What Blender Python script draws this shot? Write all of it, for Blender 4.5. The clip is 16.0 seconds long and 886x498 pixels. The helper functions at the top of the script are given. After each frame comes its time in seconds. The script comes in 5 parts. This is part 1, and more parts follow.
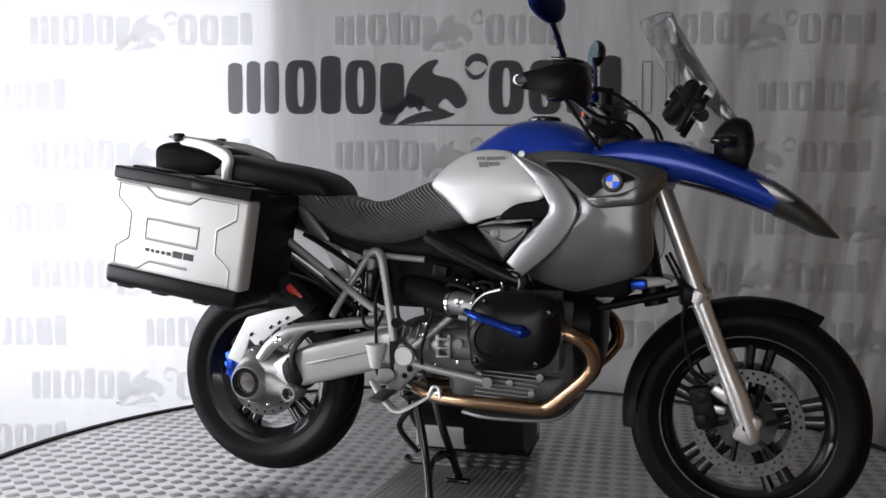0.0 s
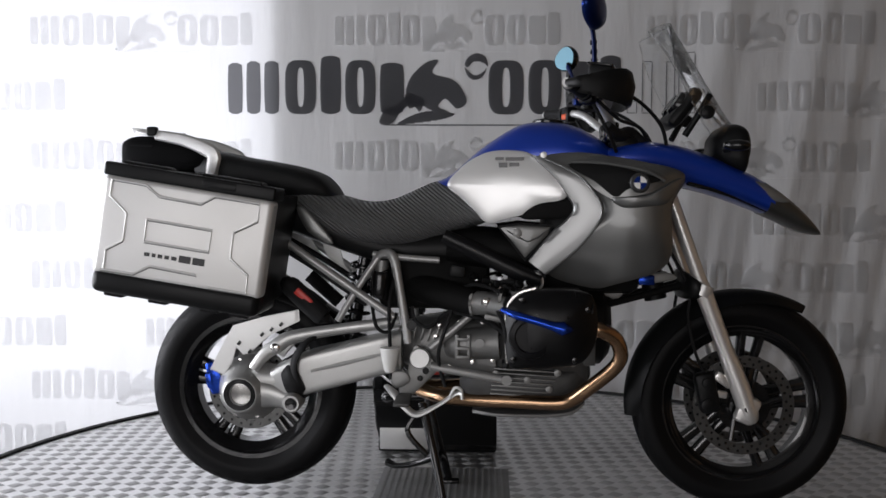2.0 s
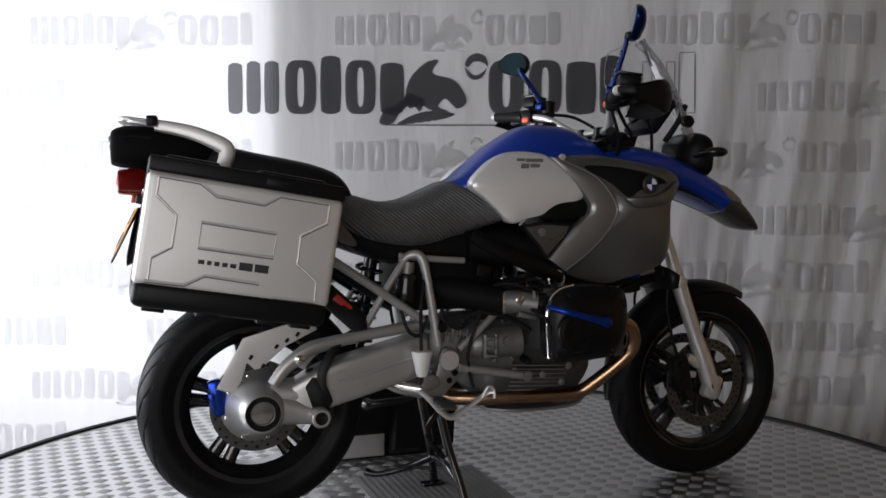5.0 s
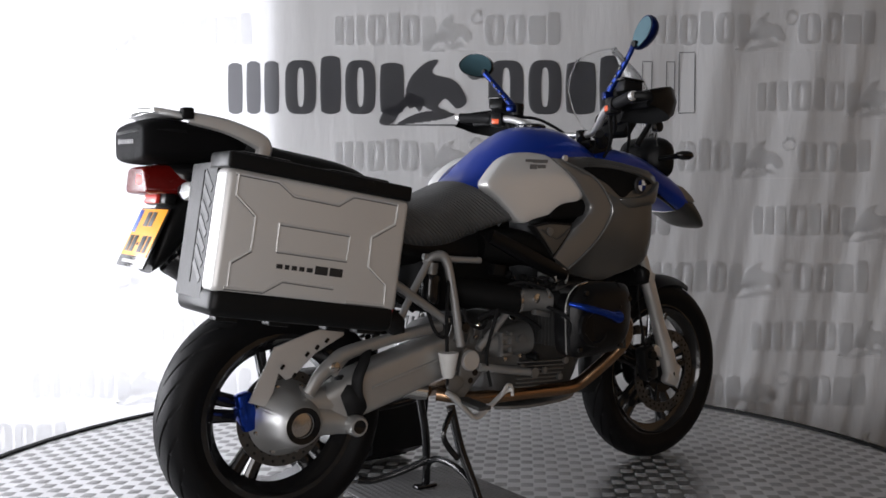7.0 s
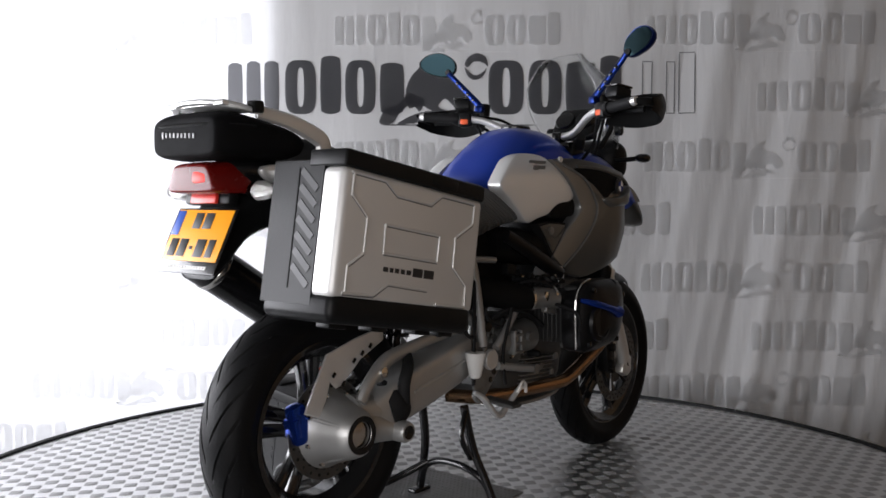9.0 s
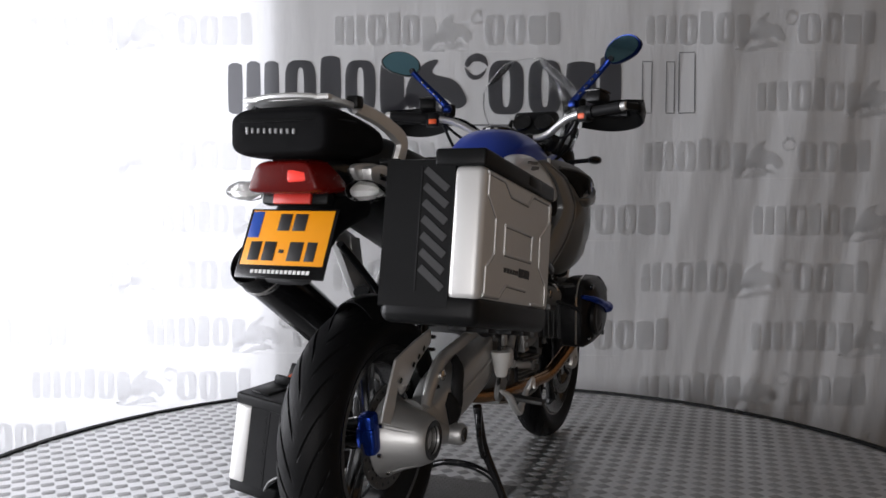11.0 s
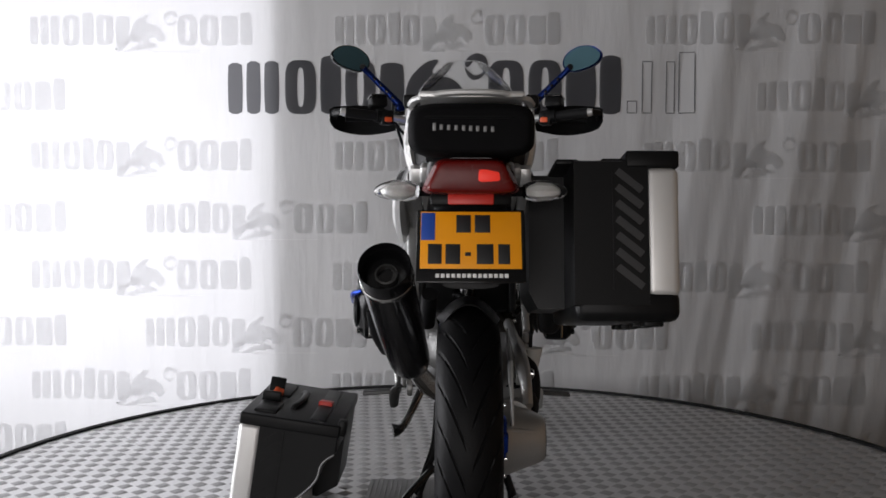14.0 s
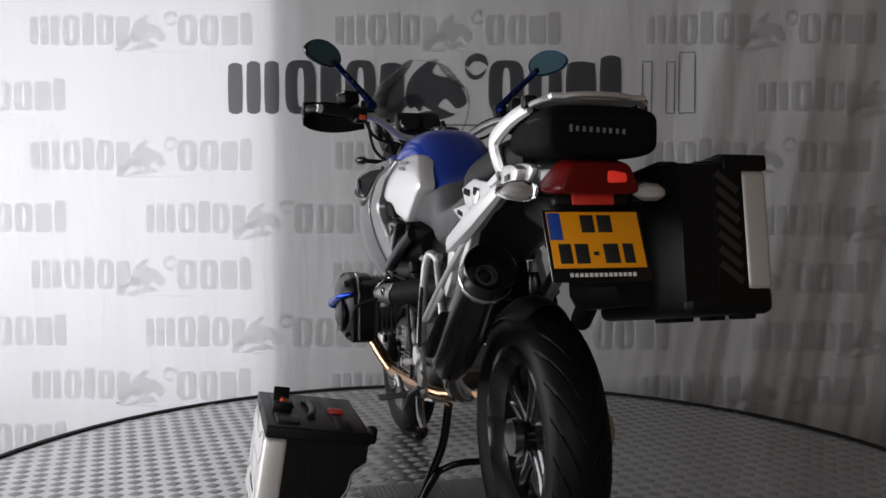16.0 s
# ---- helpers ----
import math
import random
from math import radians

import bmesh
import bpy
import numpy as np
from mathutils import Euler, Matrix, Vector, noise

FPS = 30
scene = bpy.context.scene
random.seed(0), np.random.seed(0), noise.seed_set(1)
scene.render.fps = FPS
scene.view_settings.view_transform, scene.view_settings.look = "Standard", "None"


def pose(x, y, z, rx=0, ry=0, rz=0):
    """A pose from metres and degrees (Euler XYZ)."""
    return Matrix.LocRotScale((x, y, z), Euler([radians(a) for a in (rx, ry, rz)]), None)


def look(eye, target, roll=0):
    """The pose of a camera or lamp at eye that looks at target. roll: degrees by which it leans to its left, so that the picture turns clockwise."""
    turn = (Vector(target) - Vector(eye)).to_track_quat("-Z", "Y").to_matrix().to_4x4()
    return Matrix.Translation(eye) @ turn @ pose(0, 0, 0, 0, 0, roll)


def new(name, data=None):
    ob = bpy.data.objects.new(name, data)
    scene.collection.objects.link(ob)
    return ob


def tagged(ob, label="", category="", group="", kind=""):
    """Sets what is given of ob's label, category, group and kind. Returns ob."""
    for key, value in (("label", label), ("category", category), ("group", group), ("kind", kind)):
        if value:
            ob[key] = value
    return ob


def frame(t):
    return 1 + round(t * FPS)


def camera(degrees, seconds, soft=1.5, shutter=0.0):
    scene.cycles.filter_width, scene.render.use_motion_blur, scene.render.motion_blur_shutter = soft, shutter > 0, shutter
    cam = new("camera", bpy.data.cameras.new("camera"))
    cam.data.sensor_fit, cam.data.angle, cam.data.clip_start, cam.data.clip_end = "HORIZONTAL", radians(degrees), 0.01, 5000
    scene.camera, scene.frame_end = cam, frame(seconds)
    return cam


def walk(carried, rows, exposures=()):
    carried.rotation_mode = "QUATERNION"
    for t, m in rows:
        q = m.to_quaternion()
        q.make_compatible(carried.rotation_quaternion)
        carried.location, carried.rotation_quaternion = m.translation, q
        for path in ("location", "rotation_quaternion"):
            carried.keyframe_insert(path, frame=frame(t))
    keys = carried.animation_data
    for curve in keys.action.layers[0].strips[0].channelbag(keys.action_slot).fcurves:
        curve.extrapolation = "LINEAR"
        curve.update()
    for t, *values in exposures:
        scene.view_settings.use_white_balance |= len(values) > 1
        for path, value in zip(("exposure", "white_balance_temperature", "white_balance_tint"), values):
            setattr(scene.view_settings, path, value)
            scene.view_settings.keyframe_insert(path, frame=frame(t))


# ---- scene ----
cam = camera(52.74, 16.0, soft=1.6)
EYE = Vector((0.0, -2.840, 0.948))
VIEW = look(EYE, EYE + Vector((-0.01877, 0.99848, -0.05178)), 0.18)
walk(cam, [(0.0, VIEW), (16.0, VIEW)], [(0, 0.10, 6500, 14), (2.5, 0.07, 6500, 14), (4.0, 0.13, 6500, 14), (6.5, 0.38, 6500, 14), (7.5, 0.52, 6500, 14), (9.0, 0.47, 6500, 14), (11.5, 0.33, 6500, 14), (12.5, 0.33, 6500, 14), (13.3, 0.30, 6500, 14), (14.0, 0.02, 6650, 14), (14.6, -0.15, 6650, 14), (15.2, -0.24, 6650, 14), (16.0, -0.32, 6650, 14)])


def spin(t):
    """Turn of the turntable in radians at t seconds."""
    return 0.9015 + 1.0703 * (t - 8) / 8


# the motorcycle's frame: x forward from the rear axle, y to its left, z up from the turntable's deck
BIKE = pose(0, 0, 0, 0, 0, -7.527) @ pose(-0.655, -0.0207, 0)

# ---- light ----
world = bpy.data.worlds.new("world")
scene.world = world
world.use_nodes = True
world.node_tree.nodes["Background"].inputs[0].default_value = (0.75, 0.85, 1.0, 1)
world.node_tree.nodes["Background"].inputs[1].default_value = 0.3


def area(name, eye, target, sx, sy, watts, colour):
    lamp = bpy.data.lights.new(name, "AREA")
    lamp.shape, lamp.size, lamp.size_y, lamp.energy, lamp.color = "RECTANGLE", sx, sy, watts, colour
    ob = new(name, lamp)
    ob.matrix_world = look(eye, target)
    return ob


DAY = (0.93, 0.96, 1.0)
area("window_light_back", (-2.35, 3.0, 1.25), (-2.35, 0, 1.25), 3.6, 3.4, 92, DAY)
area("window_light_side", (-3.72, -0.5, 0.98), (0, -0.5, 0.85), 3.4, 1.6, 170, DAY)
area("window_light_front", (-0.9, -4.52, 0.98), (-0.5, 0, 0.85), 3.4, 1.6, 58, (1.0, 0.985, 0.965))

# ---- materials ----


def mat(name, colour, rough=0.5, metal=0.0, var=0.12, scale=14.0, bump=0.05, fine=180.0, coat=0.0, extra=None):
    """Principled surface with two scales of variation in colour and roughness, and a fine relief."""
    m = bpy.data.materials.new(name)
    m.use_nodes = True
    nt = m.node_tree
    n, l = nt.nodes, nt.links
    b = n["Principled BSDF"]
    tc = n.new("ShaderNodeTexCoord")
    n1, n2 = n.new("ShaderNodeTexNoise"), n.new("ShaderNodeTexNoise")
    n1.inputs["Scale"].default_value, n1.inputs["Detail"].default_value = scale, 5
    n2.inputs["Scale"].default_value, n2.inputs["Detail"].default_value = fine, 3
    l.new(tc.outputs["Object"], n1.inputs["Vector"])
    l.new(tc.outputs["Object"], n2.inputs["Vector"])
    mx = n.new("ShaderNodeMix")
    mx.data_type = "RGBA"
    mx.inputs["A"].default_value = (*[min(1, c * (1 + var)) for c in colour], 1)
    mx.inputs["B"].default_value = (*[c * (1 - var) for c in colour], 1)
    add = n.new("ShaderNodeMath")
    add.operation = "MULTIPLY_ADD"
    l.new(n2.outputs["Fac"], add.inputs[0])
    add.inputs[1].default_value = 0.4
    sub = n.new("ShaderNodeMath")
    sub.operation = "MULTIPLY"
    l.new(n1.outputs["Fac"], sub.inputs[0])
    sub.inputs[1].default_value = 0.7
    l.new(sub.outputs[0], add.inputs[2])
    l.new(add.outputs[0], mx.inputs["Factor"])
    l.new(mx.outputs["Result"], b.inputs["Base Color"])
    mr = n.new("ShaderNodeMapRange")
    mr.inputs["To Min"].default_value, mr.inputs["To Max"].default_value = max(0.02, rough * 0.8), min(1, rough * 1.2)
    l.new(n1.outputs["Fac"], mr.inputs["Value"])
    l.new(mr.outputs[0], b.inputs["Roughness"])
    b.inputs["Metallic"].default_value = metal
    b.inputs["Coat Weight"].default_value = coat
    b.inputs["Coat Roughness"].default_value = 0.06
    if bump:
        bp = n.new("ShaderNodeBump")
        bp.inputs["Strength"].default_value, bp.inputs["Distance"].default_value = bump, 0.002
        l.new(n2.outputs["Fac"], bp.inputs["Height"])
        l.new(bp.outputs[0], b.inputs["Normal"])
    return m


def dull(level, *materials):
    for m in materials:
        m.node_tree.nodes["Principled BSDF"].inputs["Specular IOR Level"].default_value = level


def node(m, kind):
    return m.node_tree.nodes.new(kind)


BLACK = mat("black_plastic", (0.0065, 0.0067, 0.007), 0.38, 0, 0.3, 9, 0.15, 260)
SATIN = mat("black_satin_paint", (0.0045, 0.0045, 0.005), 0.22, 0, 0.3, 9, 0.03, 200, 0.3)
RUBBER = mat("rubber", (0.010, 0.010, 0.0105), 0.6, 0, 0.35, 12, 0.2, 220)
TYRE = mat("tyre_rubber", (0.0042, 0.0042, 0.0046), 0.5, 0, 0.35, 7, 0.25, 150)
RIM = mat("black_rim_paint", (0.006, 0.006, 0.0065), 0.2, 0.1, 0.2, 9, 0.02, 200, 0.6)
ALU = mat("brushed_aluminium", (0.66, 0.66, 0.65), 0.42, 0.7, 0.1, 6, 0.05, 300)
CASE = mat("pannier_aluminium", (0.62, 0.615, 0.60), 0.46, 0.5, 0.06, 4, 0.03, 400)
CAST = mat("cast_aluminium", (0.22, 0.22, 0.215), 0.48, 0.75, 0.22, 16, 0.25, 260)
GREYCAST = mat("engine_casting", (0.065, 0.065, 0.064), 0.52, 0.6, 0.35, 18, 0.3, 220)
FRAME = mat("frame_silver_paint", (0.36, 0.36, 0.355), 0.38, 0.55, 0.12, 10, 0.08, 240)
COVER = mat("black_cover_paint", (0.0035, 0.0035, 0.004), 0.30, 0, 0.3, 14, 0.25, 240)
RECESS = mat("recess_black", (0.004, 0.004, 0.004), 0.65, 0, 0.3, 14, 0.1, 240)
STEMBLUE = mat("dark_blue_anodised", (0.004, 0.016, 0.105), 0.3, 0.85, 0.1, 12, 0.03, 260)
LAMPCUP = mat("lamp_reflector", (0.80, 0.80, 0.78), 0.35, 0.45, 0.12, 60, 0.3, 240)
FORK = mat("fork_slider_silver", (0.64, 0.63, 0.61), 0.3, 0.7, 0.1, 10, 0.05, 260)
SWING = mat("painted_swingarm_silver", (0.44, 0.44, 0.43), 0.40, 0.75, 0.12, 8, 0.1, 240)
STEEL = mat("polished_steel", (0.68, 0.67, 0.65), 0.16, 1.0, 0.1, 12, 0.02, 260)
DISC = mat("brake_disc_steel", (0.11, 0.11, 0.108), 0.33, 0.9, 0.2, 14, 0.05, 300)
COPPER = mat("heat_tinted_exhaust", (0.38, 0.24, 0.145), 0.24, 1.0, 0.25, 9, 0.03, 200)
SILVER = mat("granite_silver_paint", (0.125, 0.127, 0.124), 0.36, 0.7, 0.06, 5, 0.02, 700, 0.45)
TIPGREY = mat("dark_grey_paint", (0.045, 0.044, 0.040), 0.34, 0.4, 0.08, 5, 0.02, 500, 0.3)
# nearly the finish of the granite silver, with a lighter base colour
LIGHTSILVER = mat("lighter_silver", (0.21, 0.212, 0.21), 0.34, 0.7, 0.06, 5, 0.02, 700, 0.45)
WHITE = mat("white_silver_paint", (0.76, 0.76, 0.75), 0.36, 0.42, 0.04, 5, 0.02, 700, 0.5)
BLUE = mat("blue_paint", (0.003, 0.038, 0.36), 0.30, 0.35, 0.08, 5, 0.02, 500, 0.35)
ANODISED = mat("blue_anodised", (0.013, 0.052, 0.36), 0.25, 0.85, 0.1, 12, 0.03, 260)
LEATHER = mat("black_vinyl", (0.011, 0.0115, 0.012), 0.45, 0, 0.25, 14, 0.4, 320)
FABRIC = mat("black_bag_fabric", (0.0045, 0.0045, 0.005), 0.7, 0, 0.3, 16, 0.5, 420)
REDLENS = mat("red_lens", (0.105, 0.004, 0.003), 0.26, 0, 0.25, 40, 0.1, 160)
ORANGE = mat("orange_switch", (0.75, 0.10, 0.02), 0.4, 0, 0.1, 20, 0.02, 200)
REDMARK = mat("red_sticker", (0.55, 0.03, 0.02), 0.4, 0, 0.15, 30, 0.02, 200)
YELLOW = mat("plate_yellow", (0.95, 0.36, 0.006), 0.4, 0, 0.05, 12, 0.02, 300)
PLATEBLUE = mat("plate_blue", (0.02, 0.08, 0.42), 0.4, 0, 0.05, 12, 0.02, 300)
INK = mat("black_ink", (0.015, 0.015, 0.016), 0.5, 0, 0.1, 12, 0.02, 300)
WHITEINK = mat("white_ink", (0.75, 0.75, 0.74), 0.5, 0, 0.05, 12, 0.02, 300)
GREYLINE = mat("grey_line", (0.20, 0.20, 0.20), 0.5, 0.5, 0.1, 20, 0.05, 300)
REFLECT = mat("grey_reflective_tape", (0.022, 0.022, 0.023), 0.5, 0.1, 0.2, 30, 0.1, 300)
CUP = mat("milky_plastic", (0.62, 0.62, 0.60), 0.45, 0, 0.06, 30, 0.03, 200)
WALL = mat("plaster_wall", (0.26, 0.25, 0.235), 0.8, 0, 0.1, 3, 0.1, 60)
PALEWALL = mat("white_plaster_wall", (0.42, 0.42, 0.41), 0.8, 0, 0.05, 3, 0.1, 60)
BROWNWALL = mat("brown_boarded_wall", (0.42, 0.27, 0.145), 0.7, 0, 0.15, 3, 0.1, 60)
FLOOR = mat("concrete_floor", (0.12, 0.12, 0.115), 0.6, 0, 0.2, 3, 0.15, 60)
CEIL = mat("ceiling_paint", (0.19, 0.187, 0.18), 0.8, 0, 0.06, 3, 0.05, 60)
DECK = mat("deck_aluminium", (0.60, 0.60, 0.60), 0.30, 0.95, 0.10, 3, 0.05, 120)
STUDS = mat("deck_relief_aluminium", (0.33, 0.33, 0.33), 0.55, 0.25, 0.12, 3, 0.04, 160)
MAT_RUBBER = mat("grey_rubber_mat", (0.15, 0.15, 0.15), 0.45, 0.2, 0.3, 10, 0.3, 200)

dull(0.3, SATIN)
dull(0.14, BLACK, RUBBER, LEATHER)
dull(0.06, FABRIC)
dull(0.12, TYRE, RECESS)
dull(0.22, COVER, REDLENS)
SEATFAB = mat("ribbed_grey_vinyl", (0.10, 0.102, 0.104), 0.5, 0, 0.15, 14, 0.2, 300)
w = node(SEATFAB, "ShaderNodeTexWave")
w.wave_type, w.bands_direction = "BANDS", "X"
w.inputs["Scale"].default_value, w.inputs["Distortion"].default_value = 34, 0.6
w.inputs["Detail"].default_value = 0
tcs = node(SEATFAB, "ShaderNodeTexCoord")
mp = node(SEATFAB, "ShaderNodeMapping")
mp.inputs["Rotation"].default_value = (0, radians(52), 0)
bs = node(SEATFAB, "ShaderNodeBump")
bs.inputs["Strength"].default_value, bs.inputs["Distance"].default_value = 0.9, 0.004
SEATFAB.node_tree.links.new(tcs.outputs["Object"], mp.inputs["Vector"])
SEATFAB.node_tree.links.new(mp.outputs[0], w.inputs["Vector"])
SEATFAB.node_tree.links.new(w.outputs["Fac"], bs.inputs["Height"])
SEATFAB.node_tree.links.new(bs.outputs[0], SEATFAB.node_tree.nodes["Principled BSDF"].inputs["Normal"])


GLOW = bpy.data.materials.new("lit_red_lamp")
GLOW.use_nodes = True
GLOW.node_tree.nodes["Principled BSDF"].inputs["Base Color"].default_value = (0.6, 0.02, 0.01, 1)
GLOW.node_tree.nodes["Principled BSDF"].inputs["Emission Color"].default_value = (1.0, 0.05, 0.03, 1)
GLOW.node_tree.nodes["Principled BSDF"].inputs["Emission Strength"].default_value = 0.32


def glass(name, colour, rough=0.02, ior=1.45):
    m = bpy.data.materials.new(name)
    m.use_nodes = True
    b = m.node_tree.nodes["Principled BSDF"]
    b.inputs["Base Color"].default_value = (*colour, 1)
    b.inputs["Roughness"].default_value = rough
    b.inputs["Transmission Weight"].default_value = 1
    b.inputs["IOR"].default_value = ior
    return m


SCREEN = bpy.data.materials.new("clear_screen")
SCREEN.use_nodes = True
SCREEN.node_tree.nodes.remove(SCREEN.node_tree.nodes["Principled BSDF"])
clear, shine, both, rimlight = (node(SCREEN, "ShaderNode" + k) for k in ("BsdfTransparent", "BsdfGlossy", "MixShader", "Fresnel"))
clear.inputs[0].default_value = (0.95, 0.96, 0.96, 1)
shine.inputs["Roughness"].default_value = 0.06
rimlight.inputs["IOR"].default_value = 1.3
for a_, b_ in ((rimlight.outputs[0], both.inputs[0]), (clear.outputs[0], both.inputs[1]), (shine.outputs[0], both.inputs[2]), (both.outputs[0], SCREEN.node_tree.nodes["Material Output"].inputs["Surface"])):
    SCREEN.node_tree.links.new(a_, b_)
LENS = glass("clear_lens", (0.95, 0.95, 0.95), 0.08, 1.2)
MIRROR = mat("blue_tinted_mirror", (0.22, 0.44, 0.54), 0.04, 1.0, 0.03, 5, 0.0)


def cloth_mat(name, colour, passed, share):
    """A thin fabric: part of the light is thrown back, part passes and spreads."""
    m = bpy.data.materials.new(name)
    m.use_nodes = True
    nt = m.node_tree
    n, l = nt.nodes, nt.links
    n.remove(n["Principled BSDF"])
    d, t, x = n.new("ShaderNodeBsdfDiffuse"), n.new("ShaderNodeBsdfTranslucent"), n.new("ShaderNodeMixShader")
    tc, nz, wv, bp, mx = (n.new("ShaderNode" + k) for k in ("TexCoord", "TexNoise", "TexNoise", "Bump", "Mix"))
    mx.data_type = "RGBA"
    nz.inputs["Scale"].default_value, wv.inputs["Scale"].default_value = 2.2, 420
    l.new(tc.outputs["Object"], nz.inputs["Vector"])
    l.new(tc.outputs["Object"], wv.inputs["Vector"])
    mx.inputs["A"].default_value = (*[c * 0.93 for c in colour], 1)
    mx.inputs["B"].default_value = (*[min(1, c * 1.05) for c in colour], 1)
    l.new(nz.outputs["Fac"], mx.inputs["Factor"])
    l.new(mx.outputs["Result"], d.inputs[0])
    t.inputs[0].default_value = (*passed, 1)
    x.inputs[0].default_value = share
    bp.inputs["Strength"].default_value, bp.inputs["Distance"].default_value = 0.25, 0.001
    l.new(wv.outputs["Fac"], bp.inputs["Height"])
    cr, b2 = n.new("ShaderNodeTexNoise"), n.new("ShaderNodeBump")
    mpp = n.new("ShaderNodeMapping")
    mpp.inputs["Rotation"].default_value, mpp.inputs["Scale"].default_value = (0, radians(-14), 0), (9.0, 1.0, 1.6)
    l.new(tc.outputs["Object"], mpp.inputs["Vector"])
    l.new(mpp.outputs[0], cr.inputs["Vector"])
    cr.inputs["Scale"].default_value, cr.inputs["Detail"].default_value = 1.3, 4
    b2.inputs["Strength"].default_value, b2.inputs["Distance"].default_value = 0.5, 0.02
    l.new(cr.outputs["Fac"], b2.inputs["Height"])
    l.new(bp.outputs[0], b2.inputs["Normal"])
    l.new(b2.outputs[0], d.inputs["Normal"])
    l.new(d.outputs[0], x.inputs[1])
    l.new(t.outputs[0], x.inputs[2])
    l.new(x.outputs[0], n["Material Output"].inputs["Surface"])
    return m


CLOTH = cloth_mat("white_banner_cloth", (0.72, 0.72, 0.72), (0.8, 0.8, 0.82), 0.38)
PRINT = cloth_mat("dark_grey_print", (0.035, 0.035, 0.04), (0.5, 0.5, 0.51), 0.5)
FAINT = cloth_mat("pale_grey_print", (0.40, 0.40, 0.405), (0.93, 0.93, 0.93), 0.84)

# ---- shape helpers ----


def part(name, bm, material, parent=None, label="", sharp=38, at=None):
    bmesh.ops.recalc_face_normals(bm, faces=bm.faces)
    me = bpy.data.meshes.new(name)
    bm.to_mesh(me)
    bm.free()
    me.materials.append(material)
    for p in me.polygons:
        p.use_smooth = True
    me.set_sharp_from_angle(angle=radians(sharp))
    ob = new(name, me)
    if parent is not None:
        ob.parent = parent
    if at is not None:
        ob.matrix_basis = at
    if label:
        tagged(ob, label)
    return ob


def smooth(pts, n=6, closed=False):
    """Catmull-Rom through the points."""
    p = [Vector(q) for q in pts]
    if len(p) < 3:
        return p
    out, k = [], len(p)
    for i in range(k if closed else k - 1):
        a = p[(i - 1) % k] if closed or i else p[0]
        b, c = p[i], p[(i + 1) % k]
        d = p[(i + 2) % k] if closed or i + 2 < k else p[-1]
        for j in range(n):
            t = j / n
            out.append(0.5 * (2 * b + (c - a) * t + (2 * a - 5 * b + 4 * c - d) * t * t + (3 * b - a - 3 * c + d) * t ** 3))
    if not closed:
        out.append(p[-1])
    return out


def skin(bm, rings, cap=True, closed=True):
    vs = [[bm.verts.new(p) for p in r] for r in rings]
    k = len(vs[0])
    for a, b in zip(vs, vs[1:]):
        for i in range(k if closed else k - 1):
            j = (i + 1) % k
            bm.faces.new((a[i], a[j], b[j], b[i]))
    if cap:
        for r in (vs[0], vs[-1]):
            bm.faces.new(r)
    return bm


def tube(pts, r, n=6, seg=10, bm=None, flat=1.0):
    """A round bar along the points; r is one radius or one for each point."""
    bm = bm or bmesh.new()
    p = smooth(pts, n)
    rad = [r] * len(p) if isinstance(r, (int, float)) else [float(v) for v in np.interp(np.linspace(0, 1, len(p)), np.linspace(0, 1, len(r)), r)]
    rings, side = [], None
    for i, q in enumerate(p):
        d = (p[min(i + 1, len(p) - 1)] - p[max(i - 1, 0)]).normalized()
        if side is None:
            side = d.cross(Vector((0, 0, 1)) if abs(d.z) < 0.9 else Vector((0, 1, 0))).normalized()
        side = (side - d * side.dot(d)).normalized()
        up = d.cross(side)
        rings.append([q + rad[i] * (math.cos(a) * side + flat * math.sin(a) * up) for a in (2 * math.pi * k / seg for k in range(seg))])
    return skin(bm, rings)


def rbox(c, size, bevel=0.01, turn=(0, 0, 0), bm=None, seg=2):
    bm = bm or bmesh.new()
    b2 = bmesh.new()
    bmesh.ops.create_cube(b2, size=1)
    bmesh.ops.scale(b2, vec=size, verts=b2.verts)
    if bevel:
        bmesh.ops.bevel(b2, geom=b2.edges, offset=min(bevel, min(size) * 0.45), segments=seg, affect="EDGES", profile=0.5)
    bmesh.ops.transform(b2, matrix=pose(*c, *turn), verts=b2.verts)
    me = bpy.data.meshes.new("tmp")
    b2.to_mesh(me)
    b2.free()
    bm.from_mesh(me)
    bpy.data.meshes.remove(me)
    return bm


def lathe(profile, m, seg=32, bm=None, cap=True):
    """Profile of (radius, along) turned round the local y axis, then moved by m."""
    bm = bm or bmesh.new()
    rings = [[m @ Vector((r * math.cos(a), s, r * math.sin(a))) for a in (2 * math.pi * k / seg for k in range(seg))] for r, s in profile]
    return skin(bm, rings, cap)


